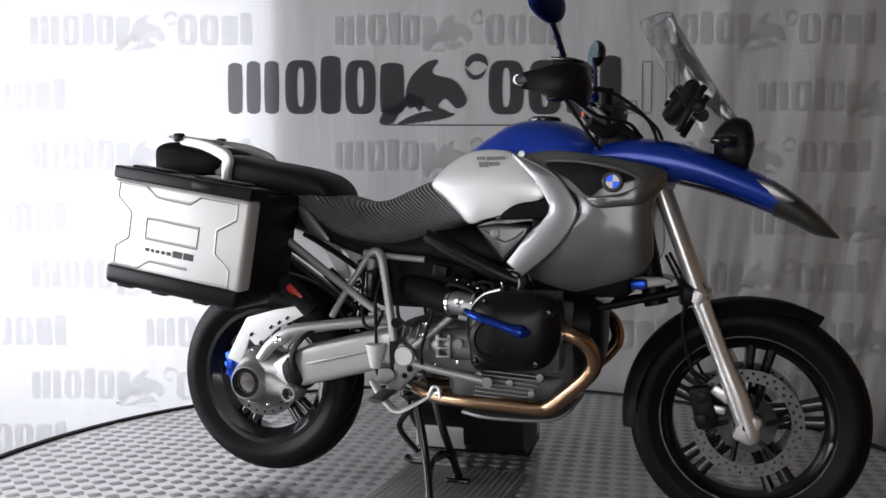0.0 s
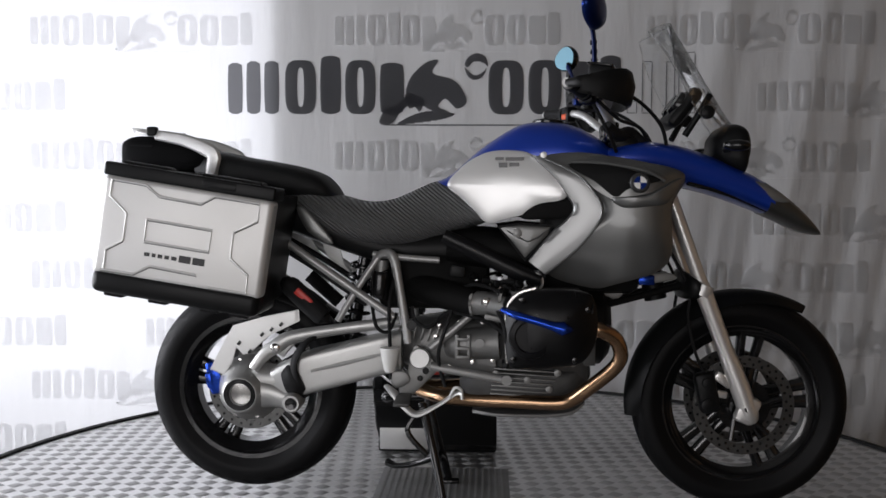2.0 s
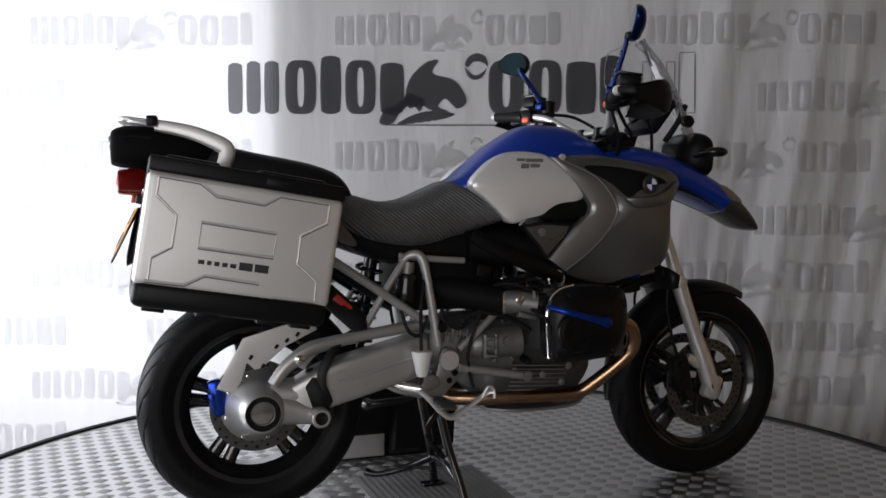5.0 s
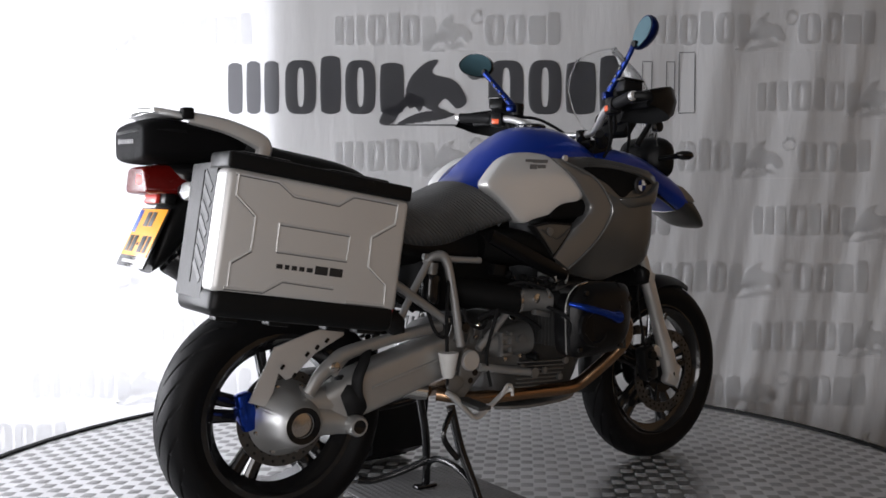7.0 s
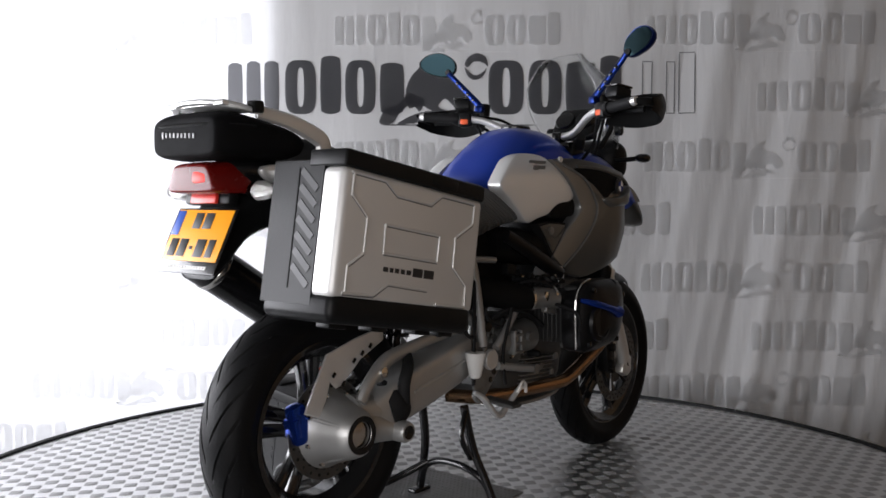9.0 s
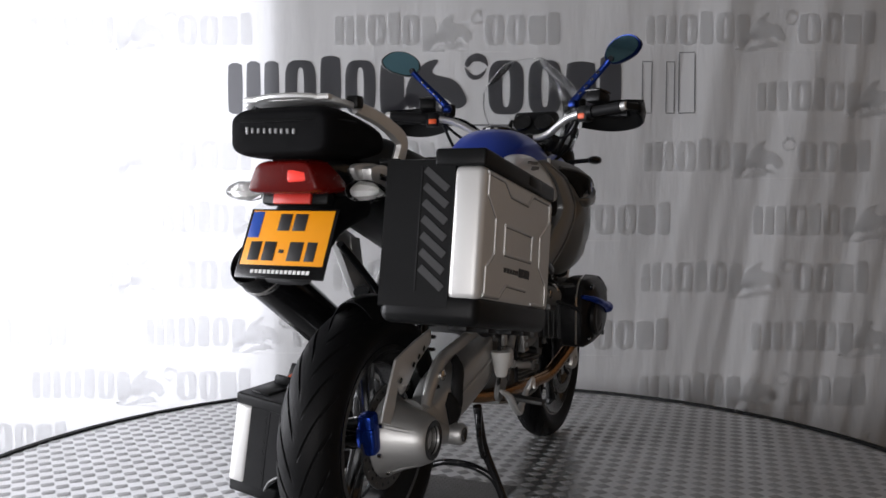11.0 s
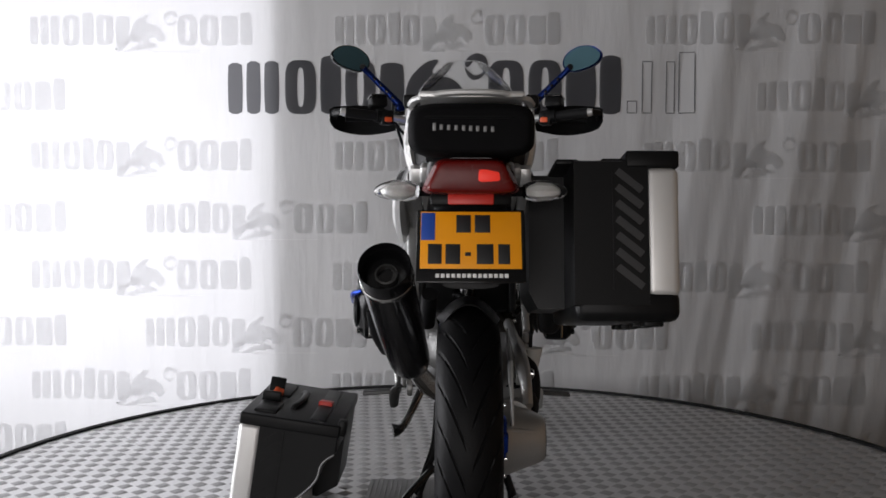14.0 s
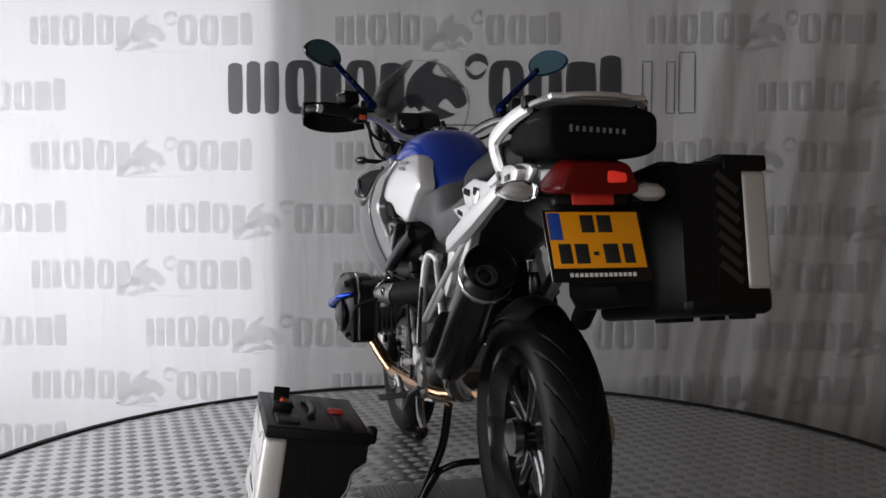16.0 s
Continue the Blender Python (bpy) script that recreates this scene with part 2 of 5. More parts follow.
def loft(stations, seg=28, bm=None, n=4):
    """Rounded body along x; stations: x, top, bottom, half width, roundness (2 round, 4 boxy)[, y]."""
    bm = bm or bmesh.new()
    st = [tuple(s) + (0.0,) * (6 - len(s)) for s in stations]
    cols = list(zip(*st))
    u = np.linspace(0, 1, len(st))
    fine = np.linspace(0, 1, (len(st) - 1) * n + 1)
    vals = []
    for c in cols:
        pts = smooth([(a, b, 0) for a, b in zip(u, c)], n)
        vals.append([p.y for p in pts])
    rings = []
    for x, zt, zb, hw, e, y in zip(*vals):
        zc, hh = (zt + zb) / 2, max(abs(zt - zb) / 2, 1e-3)
        ring = []
        for k in range(seg):
            a = 2 * math.pi * k / seg
            ca, sa = math.cos(a), math.sin(a)
            ring.append((x, y + hw * math.copysign(abs(ca) ** (2 / e), ca), zc + hh * math.copysign(abs(sa) ** (2 / e), sa)))
        rings.append(ring)
    return skin(bm, rings)


def pillow(outline, y, bulge, thick, side, bm=None, n=5, centre=None, round_=True):
    """A side panel: outline in (x, z), its face at lateral distance y(x, z) swelling by bulge, with a turned-in edge."""
    bm = bm or bmesh.new()
    o = smooth([(a, 0, b) for a, b in outline], n, True) if round_ else [Vector((a, 0, b)) for a, b in outline]
    c = Vector((centre[0], 0, centre[1])) if centre else sum(o, Vector()) / len(o)
    f = y if callable(y) else (lambda a, b: y)
    rings = []
    for k, s, d in ((0.985, 0.96, -thick), (1.0, 1.0, -thick * 0.5), (0.995, 0.985, -0.003), (0.975, 0.95, 0.0), (0.9, 0.85, 0.3), (0.75, 0.7, 0.62), (0.5, 0.5, 0.87), (0.25, 0.25, 0.97)):
        dd = d if d < 0 else d * bulge
        ring = []
        for p in o:
            q = c + (p - c) * k
            ring.append((q.x, side * (f(q.x, q.z) + dd), q.z))
        rings.append(ring)
    return skin(bm, rings)


def band(outer, inner, y, bulge, thick, side):
    """A curved strip of panel between two lines in (x, z)."""
    bm = bmesh.new()
    A, B = smooth([(a, 0, b) for a, b in outer], 5), smooth([(a, 0, b) for a, b in inner], 5)
    rings = []
    for p, q in zip(A, B):
        ring = []
        for k, d in ((0.01, -thick), (0.0, -0.004), (0.04, 0.0), (0.25, bulge * 0.8), (0.5, bulge), (0.75, bulge * 0.8), (0.96, 0.0), (1.0, -0.004), (0.99, -thick)):
            r = p.lerp(q, k)
            ring.append((r.x, side * (y(r.x, r.z) + d), r.z))
        rings.append(ring)
    return skin(bm, rings)


def empty(name, m=None):
    e = new(name)
    e.empty_display_size = 0.1
    if m is not None:
        e.matrix_world = m
    return e


# ---- the room ----


def slab(name, c, size, material, label):
    ob = part(name, rbox(c, size, 0), material, None, label)
    return tagged(ob, label, "", "", "structure")


slab("floor", (0, -0.6, -0.65), (9.0, 8.4, 0.1), FLOOR, "grey concrete showroom floor round the turntable")
slab("ceiling", (0, -0.6, 3.25), (9.0, 8.4, 0.1), CEIL, "pale painted ceiling")
slab("wall_back", (1.72, 2.310, 1.3), (5.56, 0.2, 3.8), PALEWALL, "plain wall behind the banner cloth")
slab("wall_back_low", (-2.75, 2.32, -0.58), (3.38, 0.2, 0.04), WALL, "low wall under the window behind the cloth")
slab("wall_back_top", (-2.75, 2.36, 2.95), (3.38, 0.2, 0.5), WALL, "wall over the window behind the cloth")
slab("wall_right", (4.4, -0.8, 1.3), (0.2, 7.8, 3.8), BROWNWALL, "plain wall of the showroom")
slab("wall_front_low", (0, -4.7, -0.23), (9.0, 0.2, 0.74), WALL, "low wall under the front window")
slab("wall_front_top", (0, -4.7, 2.56), (9.0, 0.2, 1.28), WALL, "wall over the front window")
slab("wall_front_left", (-3.85, -4.7, 1.03), (1.3, 0.2, 1.78), WALL, "plain wall beside the front window")
slab("wall_front_right", (2.45, -4.7, 1.03), (4.1, 0.2, 1.78), BROWNWALL, "plain wall beside the front window")
slab("wall_left_low", (-3.9, -0.8, -0.25), (0.2, 7.8, 0.7), WALL, "low wall under the side window")
slab("wall_left_top", (-3.9, -0.8, 2.53), (0.2, 7.8, 1.34), WALL, "wall over the side window")
slab("wall_left", (-3.9, -3.55, 0.98), (0.2, 2.2, 1.76), WALL, "plain wall beside the window")
slab("wall_left_back", (-3.9, 2.0, 0.98), (0.2, 1.8, 1.76), WALL, "plain wall beside the window")

# ---- banner cloth with its prints ----
CLOTH_Y = 2.15


def fold(x, z):
    """How far the cloth stands out of its plane: nearly flat, gathered in slanting folds on one side."""
    k = min(1.0, max(0.0, (x - 0.55) / 0.9))
    s = x - 0.22 * (z - 1.0)
    y = 0.004 * math.sin(5 * x + 1.3 * z) + 0.003 * math.sin(13 * x - 0.7 * z)
    y += k * (-0.022 + 0.012 * math.sin(9 * s + 0.9 * math.sin(4 * x)) + 0.0058 * math.sin(23 * s + 1.0 + 0.8 * z + math.sin(3 * x)) + 0.0020 * math.sin(57 * s + 2 * z) * (1.5 - 0.6 * z))
    return CLOTH_Y + y


def on_cloth(px, py):
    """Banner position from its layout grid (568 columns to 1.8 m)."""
    return -2.563 + (px * 0.003148) - (py * 0.00002 * (784 - px) / 784), 2.068 - py * 0.003175


def cloth_patch(bm, x0, x1, z0, z1, lift, step=0.03, shape=None):
    """A piece of the cloth's surface between x0..x1 and z0..z1; shape(u, v) gives a place in it."""
    nx, nz = max(2, int((x1 - x0) / step) + 1), max(2, int((z1 - z0) / step) + 1)
    vs = []
    for j in range(nz + 1):
        row = []
        for i in range(nx + 1):
            u, v = i / nx, j / nz
            x, z = x0 + (x1 - x0) * u, z0 + (z1 - z0) * v
            if shape:
                x, z = shape(u, v)
            row.append(bm.verts.new((x, fold(x, z) - lift, z)))
        vs.append(row)
    for a, b in zip(vs, vs[1:]):
        for i in range(nx):
            bm.faces.new((a[i], a[i + 1], b[i + 1], b[i]))


bm = bmesh.new()
cloth_patch(bm, -3.75, 3.9, -0.58, 2.9, 0.0, 0.022)
cloth = tagged(part("backdrop", bm, CLOTH, None, sharp=180), "white banner cloth with rows of grey prints, gathered in folds", "", "", "structure")


def block(bm, px0, px1, py0, py1, lift=0.004, hole=False):
    x0, z1 = on_cloth(px0, py0)
    x1, z0 = on_cloth(px1, py1)
    if not hole:
        cx, cz, hx, hz = (x0 + x1) / 2, (z0 + z1) / 2, (x1 - x0) / 2, (z1 - z0) / 2

        def rounded(u, v):
            a, b = 2 * u - 1, 2 * v - 1
            k = 1 - 0.10 * (a * a * b * b)
            return cx + hx * a * k, cz + hz * b * k
        cloth_patch(bm, x0, x1, z0, z1, lift, 0.03, rounded)
        return
    cx, cz, hx, hz = (x0 + x1) / 2, (z0 + z1) / 2, (x1 - x0) / 2, (z1 - z0) / 2
    n = 36
    rings = []
    for kx, kz, e in ((1, 1, 3.6), (0.6, 0.86, 3.6), (0.22, 0.72, 3.0)):
        ring = []
        for i in range(n):
            a = 2 * math.pi * i / n
            x = cx + hx * kx * math.copysign(abs(math.cos(a)) ** (2 / e), math.cos(a))
            z = cz + hz * kz * math.copysign(abs(math.sin(a)) ** (2 / e), math.sin(a))
            ring.append((x, fold(x, z) - lift, z))
        rings.append(ring)
    skin(bm, rings, False)


def blob(bm, pts, lift=0.004, cell=0.009):
    """A free shape printed on the cloth, filled cell by cell so that it follows the folds."""
    o = [on_cloth(p.x, p.y) for p in smooth([(a, b, 0) for a, b in pts], 4, True)]
    xs, zs = [p[0] for p in o], [p[1] for p in o]
    nz = max(4, int((max(zs) - min(zs)) / cell))
    for j in range(nz):
        za = min(zs) + (max(zs) - min(zs)) * j / nz
        zb = min(zs) + (max(zs) - min(zs)) * (j + 1) / nz
        zm = (za + zb) / 2
        cuts = sorted(x0 + (x1 - x0) * (zm - z0) / (z1 - z0) for (x0, z0), (x1, z1) in zip(o, o[1:] + o[:1]) if (z0 > zm) != (z1 > zm))
        for xa, xb in zip(cuts[::2], cuts[1::2]):
            n = max(1, int((xb - xa) / 0.025))
            for i in range(n):
                p, q = xa + (xb - xa) * i / n, xa + (xb - xa) * (i + 1) / n
                bm.faces.new([bm.verts.new((x, fold(x, z) - lift, z)) for x, z in ((p, za), (q, za), (q, zb), (p, zb))])
    bmesh.ops.remove_doubles(bm, verts=bm.verts[:], dist=0.0002)


def emblem(px, py, s, material, name, label, big=False):
    """One print: a row of plain blocks and rings with a figure-like shape between them."""
    P = lambda a: px + a * s
    Q = lambda b: py + b * s
    for a0, a1, top, ring in ((0, 27, 12, False), (33, 59, 9, False), (65, 92, 9, False), (102, 157, 8, True), (164, 201, 0, False), (208, 262, 8, True), (269, 312, 12, False), (460, 522, 8, True), (530, 588, 8, True), (595, 648, 10, False), (654, 692, 0, False)):
        bm = bmesh.new()
        block(bm, P(a0), P(a1), Q(top), Q(102), hole=ring)
        part(name + "_block", bm, material, cloth, "", 180)
    for pts in (((315, 60), (325, 35), (350, 12), (372, 8), (362, 30), (395, 40), (412, 55), (422, 80), (405, 92), (385, 75), (372, 88), (390, 97), (360, 95), (340, 85), (322, 92), (316, 75)),
                ((268, 116), (280, 92), (300, 85), (320, 66), (345, 75), (340, 97), (325, 85), (305, 98), (296, 113), (285, 119)), ((345, 97), (400, 100), (380, 110), (330, 117), (300, 118)),
                ((418, 15), (425, 2), (440, -4), (455, 2), (459, 18), (450, 12), (435, 10), (424, 20)), ((418, 20), (424, 36), (436, 42), (450, 36), (457, 22), (448, 30), (436, 34), (426, 28))):
        bm = bmesh.new()
        blob(bm, [(P(a), Q(b)) for a, b in pts], cell=0.005 if big else 0.009)
        part(name + "_figure", bm, material, cloth, "", 180)
    bm = bmesh.new()
    block(bm, P(268), P(548), Q(119), Q(121.5))
    if big:
        for a0, a1, b0, b1 in ((702, 720, 78, 100), (728, 746, 10, 100), (770, 786, 10, 100), (792, 820, -6, 100)):
            for c0, c1, d0, d1 in ((a0, a1, b0, b0 + 1.6), (a0, a1, b1 - 1.6, b1), (a0, a0 + 1.6, b0, b1), (a1 - 1.6, a1, b0, b1)):
                block(bm, P(c0), P(c1), Q(d0), Q(d1))
    part(name + "_line", bm, PRINT if big else FAINT, cloth, label, 180)


emblem(403, 97, 1.0, PRINT, "print", "large dark grey print", True)
for i, py in enumerate((22, 136, 240, 350, 450, 552, 648, 745)):
    for px in ((-487, 52, 592, 1136) if i % 2 == 0 else (-280, 258, 790, 1330)):
        if i == 1 and px in (258, 790):
            continue
        emblem(px - i, py, 0.57, FAINT, "small_print", "pale grey repeated print")

# ---- turntable ----
TABLE_R = 1.745
table = empty("turntable")
tagged(table, "round turntable decked with lozenge-relief aluminium and a black rubber edge", "turntable")
part("deck", lathe([(0.001, -0.05), (TABLE_R - 0.01, -0.05), (TABLE_R - 0.01, 0.0), (0.001, 0.0)], pose(0, 0, 0, 90), 128, cap=False), DECK, table)
part("edge_trim", lathe([(TABLE_R - 0.016, -0.12), (TABLE_R + 0.012, -0.12), (TABLE_R + 0.014, 0.004), (TABLE_R + 0.006, 0.010), (TABLE_R - 0.014, 0.008), (TABLE_R - 0.018, 0.0)], pose(0, 0, 0, 90), 160, cap=False), RUBBER, table, "black rubber edge strip")
part("base_drum", lathe([(1.45, -0.60), (1.5, -0.58), (1.5, -0.06), (1.45, -0.05)], pose(0, 0, 0, 90), 96), BLACK, table, "dark drum under the deck")


def studs(name, material, parent, radius, ax, ay, lx, ly, h, rot, inside):
    """Lozenge relief on a square lattice: low rounded diamonds."""
    va, fa = [], []
    c, s = math.cos(rot), math.sin(rot)
    n = int(radius / min(ax, ay)) + 2
    diamond = ((0.5, 0), (0.27, 0.27), (0, 0.5), (-0.27, 0.27), (-0.5, 0), (-0.27, -0.27), (0, -0.5), (0.27, -0.27))
    for i in range(-n, n + 1):
        for j in range(-n, n + 1):
            x, y = i * ax * c - j * ay * s, i * ax * s + j * ay * c
            if not inside(x, y):
                continue
            k = len(va)
            for f, z in ((1.0, 0.0002), (0.8, h * 0.6), (0.5, h)):
                for dx, dy in diamond:
                    dx, dy = dx * f * lx, dy * f * ly
                    va.append((x + dx * c - dy * s, y + dx * s + dy * c, z))
            fa += [(k + r + a, k + r + (a + 1) % 8, k + r + 8 + (a + 1) % 8, k + r + 8 + a) for r in (0, 8) for a in range(8)]
            fa.append(tuple(range(k + 16, k + 24)))
    me = bpy.data.meshes.new(name)
    me.from_pydata(va, [], fa)
    me.materials.append(material)
    for p in me.polygons:
        p.use_smooth = True
    ob = new(name, me)
    ob.parent = parent
    return tagged(ob, kind="stuff")


studs("deck_relief", STUDS, table, TABLE_R, 0.0640, 0.0610, 0.057, 0.054, 0.0026, radians(-1.5), lambda x, y: x * x + y * y < (TABLE_R - 0.03) ** 2)

# ---- motorcycle ----
bike = empty("motorcycle", BIKE)
tagged(bike, "blue and silver touring motorcycle raised on its centre stand", "motorcycle")


def tyre_mesh(R, rim, half, grooves):
    """A tyre turned round y, its tread cut by slanting grooves."""
    nv, per = 45, 16
    nu = grooves * per
    va, fa = [], []
    for i in range(nu):
        for j in range(nv):
            b = (-1 + 2 * j / (nv - 1)) * 2.15
            w_ = min(abs(b), 1.3)
            a = 2 * math.pi * (i / nu - (2.3 * w_ - 0.55 * w_ * w_) / grooves)
            yy = half * math.sin(b) if abs(b) < math.pi / 2 else math.copysign(half * (1 - 0.28 * (abs(b) - math.pi / 2) / 0.58), b)
            rr = R - (R - rim) * 0.62 * (1 - max(0.0, math.cos(b)) ** 0.8) - max(0, abs(b) - math.pi / 2) / 0.58 * (R - rim) * 0.38
            k = (i + (per // 2 if b > 0 else 0)) % per
            if k < 2 and (0.16 < abs(b) < 0.72 or 0.80 < abs(b) < 1.15):
                rr -= 0.0045
            va.append((rr * math.cos(a), yy, rr * math.sin(a)))
    for i in range(nu):
        for j in range(nv - 1):
            a, b = i * nv, ((i + 1) % nu) * nv
            fa.append((a + j, a + j + 1, b + j + 1, b + j))
    bm = bmesh.new()
    me = bpy.data.meshes.new("tmp")
    me.from_pydata(va, [], fa)
    bm.from_mesh(me)
    bpy.data.meshes.remove(me)
    return bm


def ring_plate(r0, r1, y0, y1, seg=64, bm=None, m=Matrix()):
    return lathe([(r0, y0), (r1, y0), (r1, y1), (r0, y1), (r0, y0)], m, seg, bm, False)


def disc_rotor(r0, r1, y, wheel, holes=24):
    d = part("brake_disc", ring_plate(r0, r1, y - 0.0025, y + 0.0025), DISC, wheel, "drilled steel brake disc")
    bm = bmesh.new()
    for k in range(holes * 2):
        a = 2 * math.pi * k / (holes * 2)
        rr = r0 + (r1 - r0) * (0.3 if k % 2 else 0.7)
        for s in (-1, 1):
            lathe([(0.0045, 0), (0.0045, s * 0.0008), (0.001, s * 0.0008)], pose(rr * math.cos(a), y + s * 0.0026, rr * math.sin(a)), 8, bm)
    part("disc_drilling", bm, SATIN, d)


def wheel(name_label, at, R, rim, half, rim_half, grooves, phase):
    hub = part("wheel", lathe([(0.02, -0.07), (0.045, -0.07), (0.05, -0.05), (0.038, -0.03), (0.038, 0.03), (0.05, 0.05), (0.045, 0.07), (0.02, 0.07)], Matrix(), 32), RIM, bike, name_label, at=pose(*at))
    part("tyre", tyre_mesh(R, rim, half, grooves), TYRE, hub, "black road tyre with slanting tread grooves")
    prof = [(rim + 0.010, -rim_half), (rim + 0.010, -rim_half + 0.006), (rim - 0.006, -rim_half + 0.012), (rim - 0.028, -rim_half * 0.45), (rim - 0.028, rim_half * 0.45),
            (rim - 0.006, rim_half - 0.012), (rim + 0.010, rim_half - 0.006), (rim + 0.010, rim_half), (rim - 0.004, rim_half), (rim - 0.012, rim_half - 0.014), (rim - 0.036, rim_half * 0.4),
            (rim - 0.036, -rim_half * 0.4), (rim - 0.012, -rim_half + 0.014), (rim - 0.004, -rim_half), (rim + 0.010, -rim_half)]
    part("rim", lathe(prof, Matrix(), 72, cap=False), RIM, hub, "gloss black cast rim")
    for k in range(5):
        for s in (-1, 1):
            a = phase + 2 * math.pi * k / 5
            p0 = Vector((0.040 * math.cos(a + s * 0.45), 0, 0.040 * math.sin(a + s * 0.45)))
            p1 = Vector((0.5 * rim * math.cos(a + s * 0.17), 0, 0.5 * rim * math.sin(a + s * 0.17)))
            p2 = Vector(((rim - 0.026) * math.cos(a + s * 0.135), 0, (rim - 0.026) * math.sin(a + s * 0.135)))
            part("spoke", tube([p0, p1, p2], [0.020, 0.0135, 0.017], 5, 10, flat=1.3), RIM, hub)
    return hub


rear = wheel("black cast rear wheel", (0, 0, 0.366), 0.326, 0.218, 0.076, 0.062, 22, 0.4)
front = wheel("black cast front wheel", (1.528, 0, 0.332), 0.331, 0.242, 0.058, 0.042, 24, 0.14)
disc_rotor(0.090, 0.132, -0.062, rear)
for s in (-1, 1):
    disc_rotor(0.118, 0.1525, s * 0.068, front, 30)
    part("hub_plate", ring_plate(0.020, 0.082, s * 0.060 - 0.004, s * 0.060 + 0.004), SATIN, front)
    for k in range(6):
        a = 2 * math.pi * k / 6
        part("disc_carrier", tube([(0.05 * math.cos(a), s * 0.06, 0.05 * math.sin(a)), (0.116 * math.cos(a + 0.2), s * 0.068, 0.116 * math.sin(a + 0.2))], 0.008, 2, 8), SATIN, front)

# front fork: upper tubes, sliders, clamp, brake calipers, mudguard
for s in (-1, 1):
    y = s * 0.098
    part("fork_tube", tube([(1.285, y, 0.985), (1.393, y, 0.69)], 0.0205, 1, 20), FORK, bike, "silver fork tube")
    sl = part("fork_slider", tube([(1.386, y, 0.705), (1.393, y, 0.685), (1.459, y, 0.515), (1.483, y, 0.455), (1.507, y, 0.395), (1.537, y, 0.31), (1.546, y, 0.285)], [0.022, 0.026, 0.0245, 0.028, 0.030, 0.029, 0.016], 4, 20), FORK, bike, "silver fork slider")
    part("collar", lathe([(0.021, -0.018), (0.030, -0.018), (0.032, 0.0), (0.030, 0.016), (0.021, 0.018)], pose(1.391, y, 0.688, 0, 20, 0) @ pose(0, 0, 0, 90), 24), ALU, sl)
    part("axle_bolt", lathe([(0.006, -0.002), (0.011, -0.002), (0.013, 0.006), (0.011, 0.012), (0.006, 0.012)], pose(1.527, s * 0.124, 0.332), 16), SATIN, sl)
    part("axle_lug", rbox((1.530, s * 0.100, 0.325), (0.062, 0.040, 0.085), 0.014, (0, 22, 0)), FORK, sl)
    bm = rbox((1.412, s * 0.088, 0.375), (0.062, 0.052, 0.125), 0.014, (0, -12, 0))
    for dz in (-0.032, 0.032):
        lathe([(0.017, 0), (0.017, s * 0.014), (0.010, s * 0.016)], pose(1.407, s * 0.112, 0.375 + dz), 18, bm)
    part("caliper", bm, BLACK, bike, "black four-piston brake caliper")
    bm = rbox((1.459, s * 0.094, 0.415), (0.058, 0.02, 0.030), 0.006, (0, 35, 0))
    rbox((1.446, s * 0.094, 0.372), (0.05, 0.016, 0.022), 0.005, (0, 10, 0), bm)
    part("caliper_bracket", bm, FORK, bike)
    part("brake_hose", tube([(1.405, s * 0.085, 0.43), (1.372, s * 0.10, 0.50), (1.350, s * 0.10, 0.60), (1.352, s * 0.09, 0.69), (1.30, s * 0.07, 0.80)], 0.005, 6, 8), RUBBER, bike)
part("fork_bridge", loft([(1.335, 0.735, 0.66, 0.02, 4), (1.35, 0.74, 0.655, 0.115, 4), (1.395, 0.715, 0.66, 0.118, 4), (1.41, 0.705, 0.67, 0.03, 4)]), BLACK, bike, "black fork bridge")
for s in (-1, 1):
    part("telelever_arm", tube([(1.36, s * 0.02, 0.70), (1.22, s * 0.05, 0.665), (1.06, s * 0.09, 0.63)], [0.014, 0.011, 0.013], 5, 12), BLACK, bike)
part("front_shock", tube([(1.27, 0, 0.65), (1.20, 0, 0.98)], 0.035, 2, 16), BLACK, bike)

bm = bmesh.new()
rings = []
for i in range(33):
    a = radians(188 - i * 132 / 32)
    lift = 0.022 + 0.010 * max(0, (i - 22) / 10) ** 2
    wid = 0.074 * (1 - 0.75 * max(0, (i - 20) / 12) ** 2) * (0.55 + 0.45 * min(1, i / 6))
    ring = []
    for k in range(13):
        b = -1 + k / 6
        R_ = 0.331 + lift - 0.045 * b * b * (1 - 0.45 * max(0, (i - 20) / 12))
        ring.append(Vector((1.527 + R_ * math.cos(a), wid * b, 0.331 + R_ * math.sin(a))))
    for k in range(12, -1, -1):
        b = -1 + k / 6
        R_ = 0.327 + lift - 0.045 * b * b * (1 - 0.45 * max(0, (i - 20) / 12))
        ring.append(Vector((1.527 + R_ * math.cos(a), wid * b * 0.95, 0.331 + R_ * math.sin(a))))
    rings.append(ring)
part("front_mudguard", skin(bm, rings), BLACK, bike, "matt black front mudguard")

# side fairings, tank, beak


def flare(x, z):
    """Half width of the fairing: widest low at the front, drawn in towards the tank and downwards."""
    return 0.163 + 0.080 * min(1, max(0, (x - 0.80) / 0.34)) - 0.5 * max(0, x - 1.24) - 0.20 * max(0, 0.86 - z) - 0.28 * max(0, z - 1.03)


